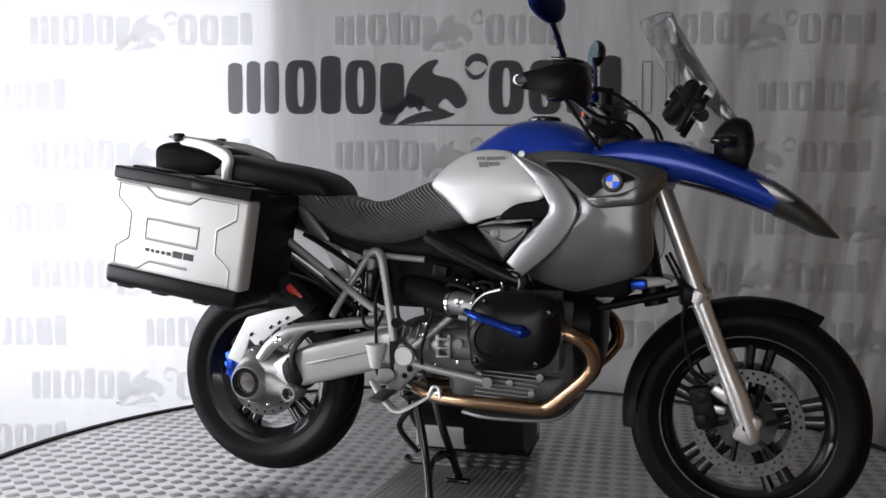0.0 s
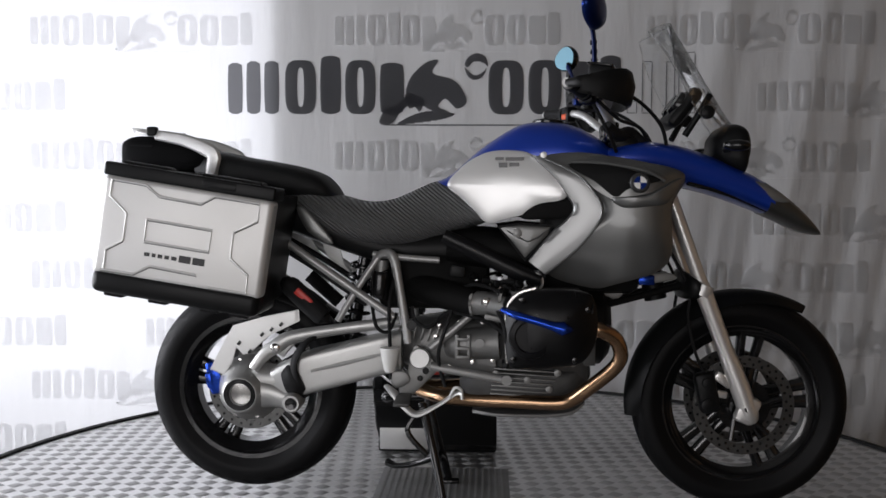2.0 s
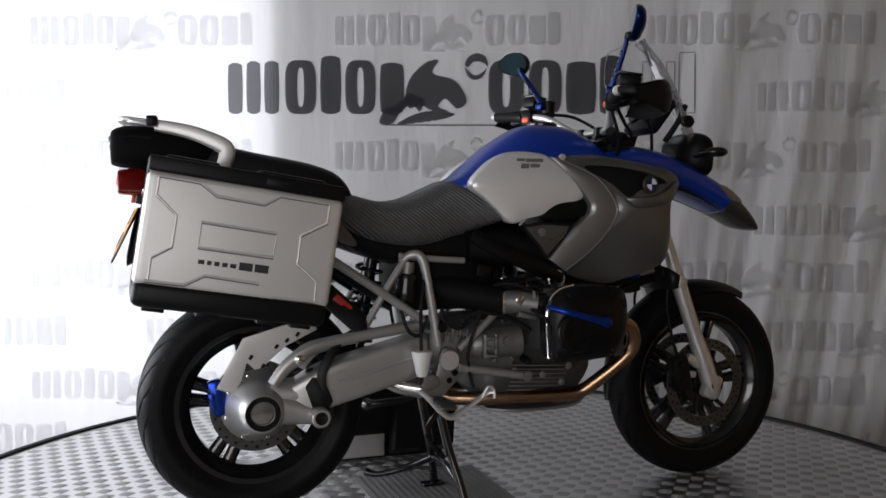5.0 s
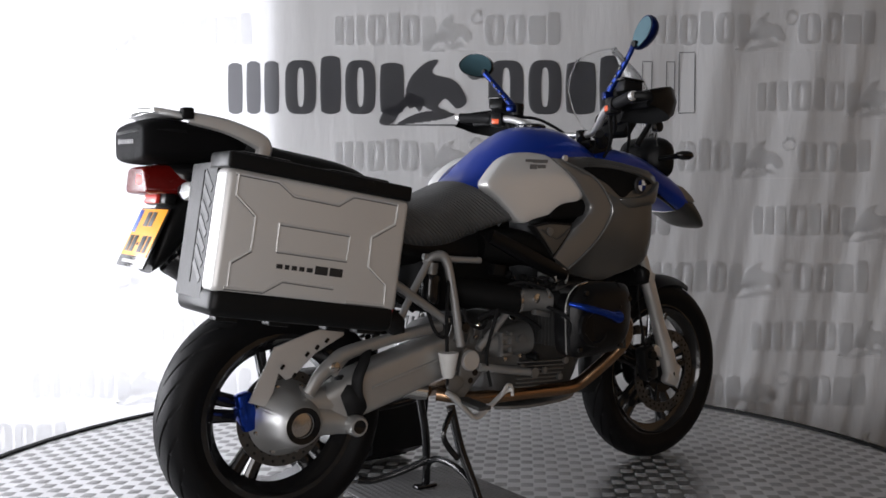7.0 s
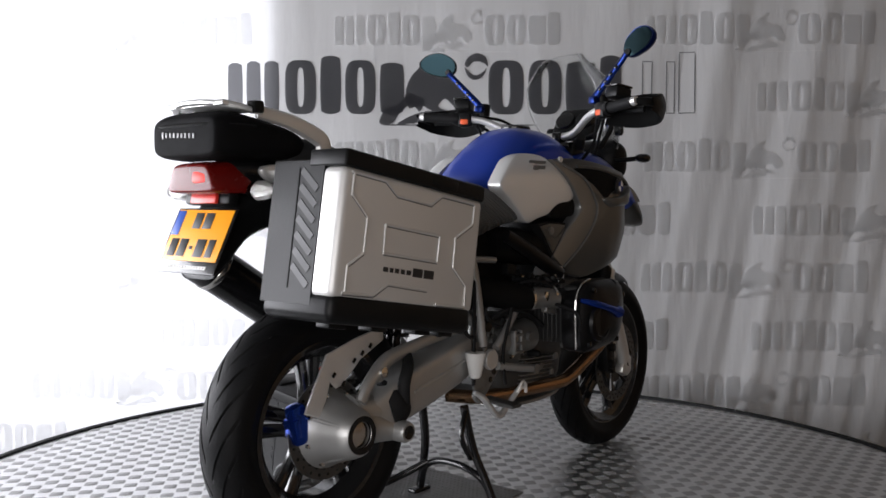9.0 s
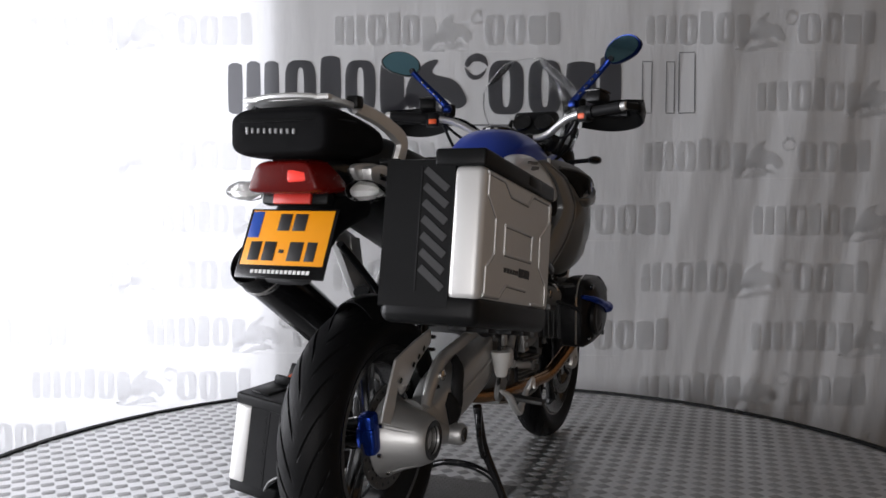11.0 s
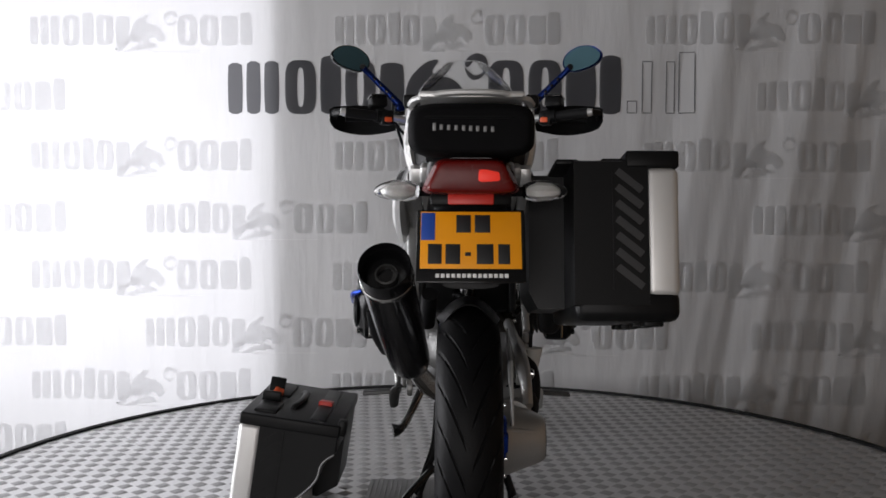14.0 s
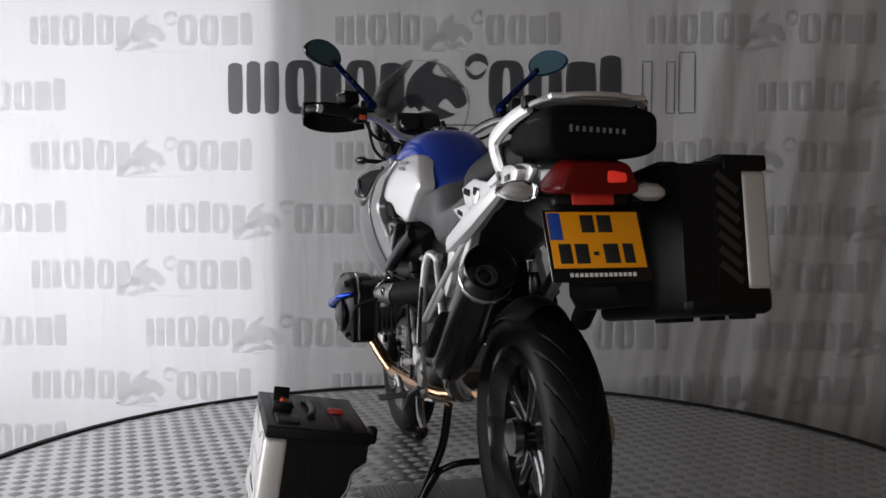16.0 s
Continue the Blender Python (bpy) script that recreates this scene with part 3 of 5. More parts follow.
for s in (-1, 1):
    fp = part("side_fairing", pillow([(0.905, 1.085), (1.016, 1.096), (1.194, 1.066), (1.294, 1.043), (1.311, 1.012), (1.272, 0.935), (1.266, 0.775), (1.118, 0.712), (1.037, 0.700), (0.914, 0.752), (1.035, 0.883), (1.070, 0.932), (1.041, 0.988), (0.952, 1.055)],
         flare, 0.012, 0.05, s, centre=(1.14, 0.93), n=5), SILVER, bike, "granite silver side fairing")
    part("air_intake", pillow([(0.975, 1.060), (1.08, 1.058), (1.193, 1.030), (1.236, 1.013), (1.146, 0.990), (1.106, 0.966), (1.05, 1.01)], lambda x, z: flare(x, z) + 0.0145, 0.002, 0.03, s, centre=(1.12, 1.025)), RECESS, fp, "black air intake recess")
    part("winglet", pillow([(1.095, 0.962), (1.150, 0.968), (1.210, 0.980), (1.286, 1.020), (1.300, 1.005), (1.255, 0.950), (1.190, 0.938), (1.127, 0.936)], lambda x, z: flare(x, z) + 0.016, 0.012, 0.04, s, centre=(1.20, 0.965)), SILVER, fp)
    part("fairing_rib", tube([(0.985, s * (flare(0.985, 1.068) + 0.012), 1.068), (1.08, s * (flare(1.08, 1.062) + 0.012), 1.063), (1.19, s * (flare(1.19, 1.038) + 0.014), 1.040), (1.245, s * (flare(1.245, 1.012) + 0.014), 1.012)], 0.006, 6, 8), SILVER, fp)
    em = part("emblem", lathe([(0.001, 0.0), (0.027, 0.0), (0.029, 0.004), (0.025, 0.008), (0.001, 0.009)], pose(1.172, s * 0.260, 1.006, 0, 0, -4 * s) @ Matrix.Diagonal((1, s, 1, 1)), 32), INK, bike, "round black, blue and white badge")
    for q in range(4):
        bm = bmesh.new()
        ring = [(0, s * 0.0105, 0)] + [(0.018 * math.cos(a), s * 0.0105, 0.018 * math.sin(a)) for a in (math.pi / 2 * (q + k / 8) for k in range(9))]
        bm.faces.new([bm.verts.new(p) for p in ring])
        part("quarter", bm, ANODISED if q % 2 else WHITEINK, em, at=pose(1.172, s * 0.260, 1.006, 0, 0, -4 * s))
    part("tank_trim", band([(0.892, 1.085), (0.999, 1.032), (1.052, 0.972), (1.070, 0.923), (1.042, 0.863), (0.985, 0.800), (0.911, 0.741)], [(0.868, 1.088), (0.932, 1.026), (0.975, 0.966), (0.990, 0.931), (0.965, 0.893), (0.929, 0.862), (0.862, 0.779)],
         lambda x, z: 0.192 + 0.21 * max(0, x - 0.85) - 0.25 * max(0, z - 1.03), 0.003, 0.04, s), LIGHTSILVER, bike, "lighter silver curved trim panel")
    line = smooth([(0.892, 0, 1.085), (0.999, 0, 1.032), (1.052, 0, 0.972), (1.070, 0, 0.923), (1.042, 0, 0.863), (0.985, 0, 0.800), (0.911, 0, 0.741)], 5)
    part("fairing_crease", tube([(q.x, s * (0.1945 + 0.21 * max(0, q.x - 0.85) - 0.25 * max(0, q.z - 1.03)), q.z) for q in line], 0.0035, 1, 6), LIGHTSILVER, fp, "fairing crease in lighter silver")
    wp = part("tank_side", pillow([(0.622, 1.000), (0.658, 1.048), (0.708, 1.085), (0.758, 1.103), (0.825, 1.104), (0.875, 1.090), (0.928, 1.036), (0.972, 0.978), (0.955, 0.955), (0.893, 0.944), (0.850, 0.914), (0.793, 0.899), (0.744, 0.886), (0.702, 0.925), (0.662, 0.963)],
         lambda x, z: 0.160 + 0.13 * max(0, x - 0.62) - 4.0 * max(0, z - 1.02) ** 2 - 0.12 * max(0, z - 1.0), 0.007, 0.05, s, centre=(0.80, 1.0)), WHITE, bike, "white painted tank side panel")
    bm = bmesh.new()
    for x0, x1, z0, z1 in ((0.765, 0.79, 1.074, 1.082), (0.795, 0.85, 1.072, 1.082), (0.775, 0.80, 1.052, 1.066), (0.806, 0.835, 1.052, 1.066)):
        rbox(((x0 + x1) / 2, s * (0.172 + 0.008 * (1.07 - z0) / 0.02), (z0 + z1) / 2), (x1 - x0, 0.004, z1 - z0), 0, (s * -16, 0, s * 5), bm)
    part("tank_badge", bm, GREYLINE, wp)
    part("side_vent", pillow([(0.842, 0.903), (0.880, 0.940), (0.954, 0.957), (0.984, 0.958), (0.995, 0.934), (0.982, 0.909), (0.921, 0.901)], 0.197, 0.004, 0.05, s), RECESS, bike, "black side vent")
    part("cover_seal", pillow([(0.770, 0.880), (0.839, 0.890), (0.934, 0.883), (0.926, 0.853), (0.853, 0.776), (0.808, 0.833)], 0.199, 0.002, 0.03, s, n=3, round_=False), RUBBER, bike, "black seal round the frame cover")
    tp = part("frame_cover", pillow([(0.780, 0.875), (0.839, 0.883), (0.926, 0.877), (0.918, 0.856), (0.853, 0.788), (0.816, 0.835)], 0.203, 0.003, 0.02, s, round_=False), SILVER, bike, "silver triangular frame cover")
    part("cover_crease", tube([(0.800, s * 0.2065, 0.868), (0.862, s * 0.2085, 0.835), (0.915, s * 0.2065, 0.868)], 0.0025, 2, 6), SILVER, tp)
    part("cover_bolt", lathe([(0.003, 0), (0.013, 0), (0.013, s * 0.006), (0.006, s * 0.008)], pose(0.831, s * 0.206, 0.860), 20), CAST, tp)
    part("fairing_bolt", lathe([(0.003, 0), (0.010, 0), (0.009, s * 0.008), (0.003, s * 0.009)], pose(0.905, s * 0.19, 1.088), 16), ALU, bike)

part("tank", loft([(0.575, 1.012, 0.96, 0.07, 2.6), (0.63, 1.036, 0.96, 0.100, 2.6), (0.72, 1.114, 0.97, 0.120, 2.5), (0.824, 1.182, 0.98, 0.132, 2.4), (0.895, 1.198, 0.98, 0.140, 2.4), (0.983, 1.193, 0.98, 0.148, 2.4), (1.06, 1.160, 0.98, 0.150, 2.4), (1.12, 1.115, 0.97, 0.145, 2.5)], 40), BLUE, bike, "glossy blue fuel tank")
part("tank_cap", lathe([(0.05, 0), (0.05, 0.012), (0.042, 0.018), (0.01, 0.019)], pose(0.93, 0, 1.190, 90), 32), SATIN, bike)
beak = part("beak", loft([(1.10, 1.115, 1.05, 0.150, 3), (1.20, 1.136, 1.030, 0.155, 3), (1.32, 1.124, 1.004, 0.142, 2.8), (1.426, 1.090, 0.976, 0.130, 2.5), (1.533, 1.043, 0.938, 0.116, 2.5), (1.60, 1.004, 0.912, 0.106, 2.5)], 40), BLUE, bike, "glossy blue beak over the front wheel")
part("beak_tip", loft([(1.585, 1.016, 0.914, 0.108, 2.5), (1.640, 0.978, 0.890, 0.100, 2.5), (1.696, 0.930, 0.862, 0.088, 2.5), (1.740, 0.882, 0.853, 0.066, 2.4), (1.758, 0.860, 0.852, 0.036, 2.2)], 32), TIPGREY, beak, "dark grey tip of the beak")
for s in (-1, 1):
    part("beak_fin", pillow([(1.525, 1.012), (1.575, 1.005), (1.640, 0.955), (1.585, 0.960)], 0.106, 0.004, 0.03, s), LIGHTSILVER, beak)
    part("beak_lower", tube([(1.34, s * 0.10, 1.012), (1.46, s * 0.085, 0.982), (1.59, s * 0.06, 0.928)], [0.010, 0.012, 0.008], 5, 10), SATIN, beak)

# screen, headlamps, instruments
bm = bmesh.new()
rows = []
for j in range(15):
    v = j / 14
    cx, cz = 1.525 - 0.222 * v ** 0.85, 1.150 + 0.345 * v
    hw = 0.105 + 0.085 * math.sin(math.pi * min(1, v * 0.8 + 0.1)) - 0.055 * max(0, v - 0.75) * 4 * 0.8
    row = []
    for i in range(17):
        u = -1 + i / 8
        row.append((cx - 0.125 * u * u * (1 - 0.35 * v), hw * u, cz - 0.035 * abs(u) ** 3 * v))
    rows.append(row)
screen_front = rows
vs = [[bm.verts.new(p) for p in r] for r in rows]
for a, b in zip(vs, vs[1:]):
    for i in range(16):
        bm.faces.new((a[i], a[i + 1], b[i + 1], b[i]))
bmesh.ops.solidify(bm, geom=bm.faces[:], thickness=0.0035)
ws = part("windscreen", bm, SCREEN, bike, "clear acrylic windscreen")
ws.visible_shadow = False
edge = [r[0] for r in rows] + rows[-1][1:] + [r[-1] for r in rows[::-1]][1:]
part("screen_edge", tube(edge, 0.0028, 2, 6), LENS, ws, "bright clear edge of the screen")
for s in (-1, 1):
    hl = part("headlamp", lathe([(0.056, 0.0), (0.058, 0.02), (0.050, 0.05), (0.03, 0.075), (0.01, 0.08)], pose(1.516, s * 0.054, 1.118, 0, 0, 90), 28), SATIN, bike, "round headlamp in a black shell")
    part("lens", lathe([(0.001, -0.016), (0.03, -0.012), (0.052, -0.004), (0.057, 0.002)], pose(1.519, s * 0.054, 1.118, 0, 0, 90), 28), LENS, hl)
    part("screen_stay", tube([(1.33, s * 0.10, 1.15), (1.37, s * 0.12, 1.22), (1.40, s * 0.11, 1.27)], 0.010, 5, 10), BLACK, bike)
    part("screen_knob", lathe([(0.02, 0), (0.02, s * 0.02), (0.012, s * 0.024)], pose(1.385, s * 0.135, 1.215), 16), BLACK, bike)
    ind = part("front_indicator", loft([(1.420, 1.122, 1.110, 0.008, 2.2, s * 0.200), (1.437, 1.129, 1.101, 0.020, 2.2, s * 0.205), (1.465, 1.131, 1.098, 0.026, 2.2, s * 0.207), (1.487, 1.125, 1.104, 0.016, 2.2, s * 0.207), (1.495, 1.118, 1.112, 0.004, 2.2, s * 0.207)], 20), SATIN, bike, "dark front indicator")
    part("indicator_stalk", tube([(1.45, s * 0.10, 1.108), (1.452, s * 0.20, 1.114)], 0.009, 2, 10), BLACK, ind)
part("instrument_panel", rbox((1.335, 0, 1.238), (0.045, 0.18, 0.14), 0.02, (0, 38, 0)), BLACK, bike, "black instrument panel")
for y_ in (-0.045, 0.04):
    part("dial", lathe([(0.001, 0), (0.036, 0), (0.040, 0.008), (0.040, 0.03), (0.02, 0.03)], pose(1.307, y_, 1.258, 0, 0, -90) @ pose(0, 0, 0, -35), 28), SATIN, bike, "round dial in a black bezel")
part("lamp_housing", loft([(1.425, 1.150, 1.060, 0.060, 3), (1.450, 1.178, 1.050, 0.095, 3.2), (1.485, 1.190, 1.040, 0.112, 3.4), (1.512, 1.182, 1.036, 0.112, 3.6), (1.520, 1.172, 1.046, 0.104, 3.6)], 32), BLACK, bike, "black headlamp housing")

# handlebar, grips, lever guards, mirrors
part("handlebar", tube([(0.965, 0.40, 1.262), (1.03, 0.265, 1.252), (1.065, 0.20, 1.235), (1.11, 0.11, 1.185), (1.115, 0, 1.180), (1.11, -0.11, 1.185), (1.065, -0.20, 1.235), (1.03, -0.265, 1.252), (0.965, -0.40, 1.262)], 0.0125, 6, 14), ALU, bike, "silver aluminium handlebar")
part("top_yoke", rbox((1.14, 0, 1.145), (0.09, 0.22, 0.03), 0.012), SATIN, bike, "black top yoke")
part("fork_cap", rbox((1.150, -0.085, 1.125), (0.085, 0.07, 0.060), 0.018, (0, 20, 0)), BLACK, bike)
part("fork_cap", rbox((1.150, 0.085, 1.125), (0.085, 0.07, 0.060), 0.018, (0, 20, 0)), BLACK, bike)
part("wiring_loom", tube([(1.09, -0.16, 1.175), (1.13, -0.13, 1.150), (1.17, -0.10, 1.160), (1.22, -0.08, 1.120)], [0.016, 0.020, 0.017, 0.012], 5, 10), RUBBER, bike)
for s in (-1, 1):
    part("riser", rbox((1.118, s * 0.055, 1.17), (0.045, 0.035, 0.05), 0.008), SATIN, bike)
    gr = part("grip", tube([(1.005, s * 0.315, 1.255), (0.955, s * 0.425, 1.263)], 0.0175, 3, 16), RUBBER, bike, "black rubber grip")
    part("bar_end", tube([(0.957, s * 0.42, 1.263), (0.948, s * 0.440, 1.265)], [0.016, 0.012], 3, 14), ALU, gr)
    sw = part("switch_pod", rbox((1.02, s * 0.285, 1.25), (0.045, 0.05, 0.055), 0.012, (0, 0, s * 25)), BLACK, bike)
    part("switch", rbox((1.006, s * 0.278, 1.242), (0.018, 0.03, 0.02), 0.005, (0, 0, s * 25)), ORANGE, sw, "orange switch")
    res = part("fluid_reservoir", rbox((1.056, s * 0.318, 1.306), (0.066, 0.060, 0.036), 0.008, (0, 8, s * 20)), BLACK, bike, "black square fluid reservoir")
    part("reservoir_lid", rbox((1.056, s * 0.318, 1.327), (0.070, 0.064, 0.008), 0.003, (0, 8, s * 20)), SATIN, res)
    part("mirror_clamp", rbox((1.043, s * 0.237, 1.288), (0.030, 0.030, 0.026), 0.006, (0, 0, s * 20)), STEMBLUE, bike, "blue mirror clamp")
    part("grip_heater", tube([(1.01, s * 0.305, 1.254), (1.003, s * 0.320, 1.255)], 0.023, 2, 18), BLACK, gr)
    part("guard_stay", tube([(0.950, s * 0.436, 1.264), (0.985, s * 0.468, 1.262), (1.04, s * 0.470, 1.252)], [0.008, 0.010, 0.008], 5, 8, flat=1.4), BLACK, bike, "black lever guard stay")
    part("lever", tube([(1.06, s * 0.27, 1.245), (1.055, s * 0.34, 1.248), (1.02, s * 0.43, 1.245)], 0.007, 6, 8, flat=1.5), BLACK, bike)
    part("reservoir", lathe([(0.024, 0), (0.026, 0.02), (0.026, 0.04), (0.02, 0.044)], pose(1.075, s * 0.245, 1.265, 90), 20), BLACK, bike, "black brake fluid reservoir")
    bm = bmesh.new()
    rings = []
    for i in range(13):
        v = i / 12
        p = Vector((1.095 + 0.025 * math.sin(v * 3.1) - 0.115 * max(0, v - 0.72) / 0.28, s * (0.255 + 0.225 * min(1, v / 0.85)), 1.243 + 0.012 * v))
        h = 0.034 + 0.020 * math.sin(math.pi * min(1, v * 1.05)) - 0.014 * max(0, v - 0.8) / 0.2
        d = Vector((0.010, 0, 0))
        rings.append([p + Vector((-0.012, 0, h)), p + Vector((0.004, 0, h * 0.8)), p + Vector((0.012, s * 0.004, 0)), p + Vector((0.004, 0, -h * 0.8)), p + Vector((-0.012, 0, -h)), p + Vector((-0.004, 0, -h * 0.7)), p + Vector((0.004, 0, 0)), p + Vector((-0.004, 0, h * 0.7))])
    lg = part("lever_guard", skin(bm, rings), BLACK, bike, "black plastic lever guard")
    part("guard_mark", rbox((1.132, s * 0.37, 1.25), (0.002, 0.055, 0.008), 0, (0, 0, s * -6)), WHITEINK, lg)
    mr_ = part("mirror_stem", tube([(1.045, s * 0.235, 1.285), (1.045, s * 0.245, 1.305), (1.03, s * 0.335, 1.395), (1.02, s * 0.365, 1.425)], [0.012, 0.0085, 0.0065, 0.007], 5, 10, flat=1.6), STEMBLUE, bike, "blue anodised mirror stem")
    for k in range(4):
        u = 0.15 + 0.22 * k
        part("stem_slot", rbox((1.045 - 0.017 * u - 0.001, s * (0.247 + 0.098 * u), 1.308 + 0.098 * u), (0.019, 0.0075, 0.014), 0.002, (s * -45, 0, 0)), SATIN, mr_)
    part("stem_joint", lathe([(0.010, -0.006), (0.012, 0), (0.010, 0.008)], pose(1.024, s * 0.368, 1.43, 0, 0, 90), 16), BLACK, mr_)
    head = [(0.075, -0.010), (0.050, 0.030), (0.0, 0.048), (-0.050, 0.036), (-0.068, 0.002), (-0.045, -0.030), (0.0, -0.040), (0.050, -0.036)]
    o = smooth([(0, a * s, b) for a, b in head], 5, True)
    M = pose(1.018, s * 0.408, 1.456, 0, 8, s * 25) @ pose(0, 0, 0, s * 20, 0, 0)
    bm = bmesh.new()
    skin(bm, [[M @ Vector((x_, p.y * k, p.z * k)) for p in o] for k, x_ in ((0.90, -0.004), (1.0, -0.006), (1.03, 0.0), (1.0, 0.010), (0.8, 0.022), (0.4, 0.028))])
    mh = part("mirror_head", bm, STEMBLUE if s < 0 else SATIN, mr_, "oval mirror with a blue-tinted glass")
    bm = bmesh.new()
    bm.faces.new([bm.verts.new(M @ Vector((-0.0075, p.y * 0.93, p.z * 0.93))) for p in o])
    part("mirror_glass", bm, MIRROR, mh, "blue-tinted mirror glass")
for pts in ([(1.05, -0.26, 1.24), (1.12, -0.20, 1.19), (1.20, -0.10, 1.17), (1.24, -0.05, 1.10)], [(1.06, 0.26, 1.24), (1.14, 0.20, 1.18), (1.20, 0.09, 1.16), (1.24, 0.05, 1.10)],
            [(1.04, -0.25, 1.23), (1.09, -0.21, 1.15), (1.12, -0.15, 1.10)], [(1.07, -0.25, 1.26), (1.16, -0.21, 1.25), (1.25, -0.14, 1.18), (1.28, -0.10, 1.10)],
            [(1.07, 0.25, 1.26), (1.16, 0.21, 1.25), (1.25, 0.14, 1.18), (1.28, 0.10, 1.10)], [(1.04, 0.25, 1.23), (1.09, 0.22, 1.14), (1.12, 0.16, 1.09)]):
    part("cable", tube(pts, 0.0055, 8, 8), RUBBER, bike)

# seats and tail
part("rider_seat", loft([(0.12, 1.000, 0.93, 0.110, 2.6), (0.20, 0.995, 0.885, 0.136, 2.8), (0.29, 0.970, 0.835, 0.150, 2.8), (0.37, 0.952, 0.815, 0.158, 2.8), (0.45, 0.960, 0.805, 0.155, 2.8), (0.525, 0.992, 0.805, 0.142, 2.7), (0.59, 1.016, 0.825, 0.135, 2.6), (0.65, 0.998, 0.85, 0.145, 2.6), (0.705, 0.945, 0.875, 0.155, 2.6), (0.745, 0.905, 0.89, 0.15, 2.4)], 40, n=6), SEATFAB, bike, "ribbed dark grey rider seat")
part("pillion_seat", loft([(-0.16, 1.085, 1.02, 0.10, 3), (-0.10, 1.106, 1.00, 0.130, 3.4), (0.0, 1.088, 0.985, 0.142, 3.4), (0.10, 1.071, 0.965, 0.145, 3.4), (0.17, 1.056, 0.955, 0.140, 3.2), (0.225, 1.036, 0.95, 0.13, 3), (0.258, 1.008, 0.945, 0.115, 2.6), (0.282, 0.975, 0.945, 0.07, 2.2)], 36, n=5), LEATHER, bike, "black vinyl pillion seat")
part("seat_rail_cover", loft([(-0.22, 1.02, 0.985, 0.07, 3), (0.0, 0.99, 0.90, 0.105, 3), (0.2, 0.95, 0.83, 0.12, 3), (0.42, 0.86, 0.76, 0.12, 3), (0.70, 0.88, 0.74, 0.12, 3)], 24), BLACK, bike, "black plastic under the seats")
part("tail_fairing", loft([(-0.325, 1.045, 1.01, 0.05, 3), (-0.28, 1.055, 0.965, 0.09, 3), (-0.20, 1.055, 0.955, 0.10, 3), (-0.05, 1.03, 0.93, 0.10, 3)], 28), SATIN, bike, "black tail fairing")
bm = loft([(-0.366, 1.026, 0.974, 0.076, 6.0), (-0.360, 1.034, 0.968, 0.086, 6.0), (-0.325, 1.040, 0.965, 0.096, 6.0), (-0.285, 1.043, 0.965, 0.100, 6.0), (-0.265, 1.043, 0.967, 0.098, 6.0)], 36, n=5)
for v in bm.verts:
    v.co.y *= 1.10 - 5.2 * max(0, v.co.z - 0.968)
tl = part("tail_lamp", bm, REDLENS, bike, "dark red tail lamp")
part("bulb_glow", rbox((-0.3605, -0.038, 1.003), (0.016, 0.050, 0.028), 0.0075, (0, 6, 6)), GLOW, tl, "lit red bulb behind the lens")
part("reflector", rbox((-0.325, 0, 0.955), (0.010, 0.095, 0.022), 0.003, (0, 12, 0)), REDMARK, bike, "red rear reflector")
part("reflector_housing", rbox((-0.305, 0, 0.955), (0.03, 0.17, 0.030), 0.008, (0, 12, 0)), BLACK, bike)
hanger = part("plate_hanger", loft([(-0.345, 0.80, 0.77, 0.06, 3), (-0.31, 0.93, 0.79, 0.075, 3), (-0.24, 0.98, 0.86, 0.08, 3), (-0.12, 0.98, 0.90, 0.08, 3)], 24), BLACK, bike, "black plate hanger")
PL = pose(-0.3480, 0, 0.859, 0, 26, 0)
pl = part("number_plate", rbox((0, 0, 0), (0.006, 0.224, 0.163), 0.0025), SATIN, bike, "yellow number plate in a black holder", at=PL)
part("plate_face", rbox((-0.0036, 0, 0.012), (0.002, 0.208, 0.128), 0.0006), YELLOW, pl)
part("plate_band", rbox((-0.0050, 0.0885, 0.042), (0.001, 0.029, 0.062), 0.0003), PLATEBLUE, pl)
for y0, y1, z0, z1 in ((0.030, 0.000, 0.028, 0.068), (-0.008, -0.040, 0.028, 0.068), (0.088, 0.060, -0.042, 0.002), (0.052, 0.022, -0.042, 0.002), (0.012, 0.000, -0.024, -0.016), (-0.012, -0.046, -0.042, 0.002), (-0.056, -0.080, -0.042, 0.002)):
    part("plate_bar", rbox((-0.0052, (y0 + y1) / 2, (z0 + z1) / 2), (0.0012, y0 - y1, z1 - z0), 0.0003), INK, pl)
for k in range(14):
    part("holder_bar", rbox((-0.0036, 0.068 - 0.0108 * k, -0.067), (0.0012, 0.0078, 0.0085), 0.0003), WHITEINK, pl)
for s in (-1, 1):
    ri = part("rear_indicator", tube([(-0.275, s * 0.115, 0.972), (-0.283, s * 0.135, 0.973), (-0.287, s * 0.165, 0.974), (-0.283, s * 0.195, 0.972), (-0.28, s * 0.204, 0.971)], [0.016, 0.023, 0.022, 0.013, 0.003], 5, 18), LENS, bike, "clear-lensed rear indicator")
    part("reflector_cup", tube([(-0.272, s * 0.122, 0.972), (-0.277, s * 0.142, 0.973), (-0.279, s * 0.170, 0.973), (-0.278, s * 0.188, 0.972)], [0.006, 0.015, 0.013, 0.004], 3, 8), LAMPCUP, ri, "bright reflector")
    part("bulb", tube([(-0.284, s * 0.140, 0.973), (-0.286, s * 0.160, 0.974)], [0.006, 0.005], 2, 8), ORANGE, ri, "amber bulb")
    part("stalk", tube([(-0.25, s * 0.07, 0.972), (-0.268, s * 0.115, 0.972)], 0.011, 2, 10), BLACK, ri)
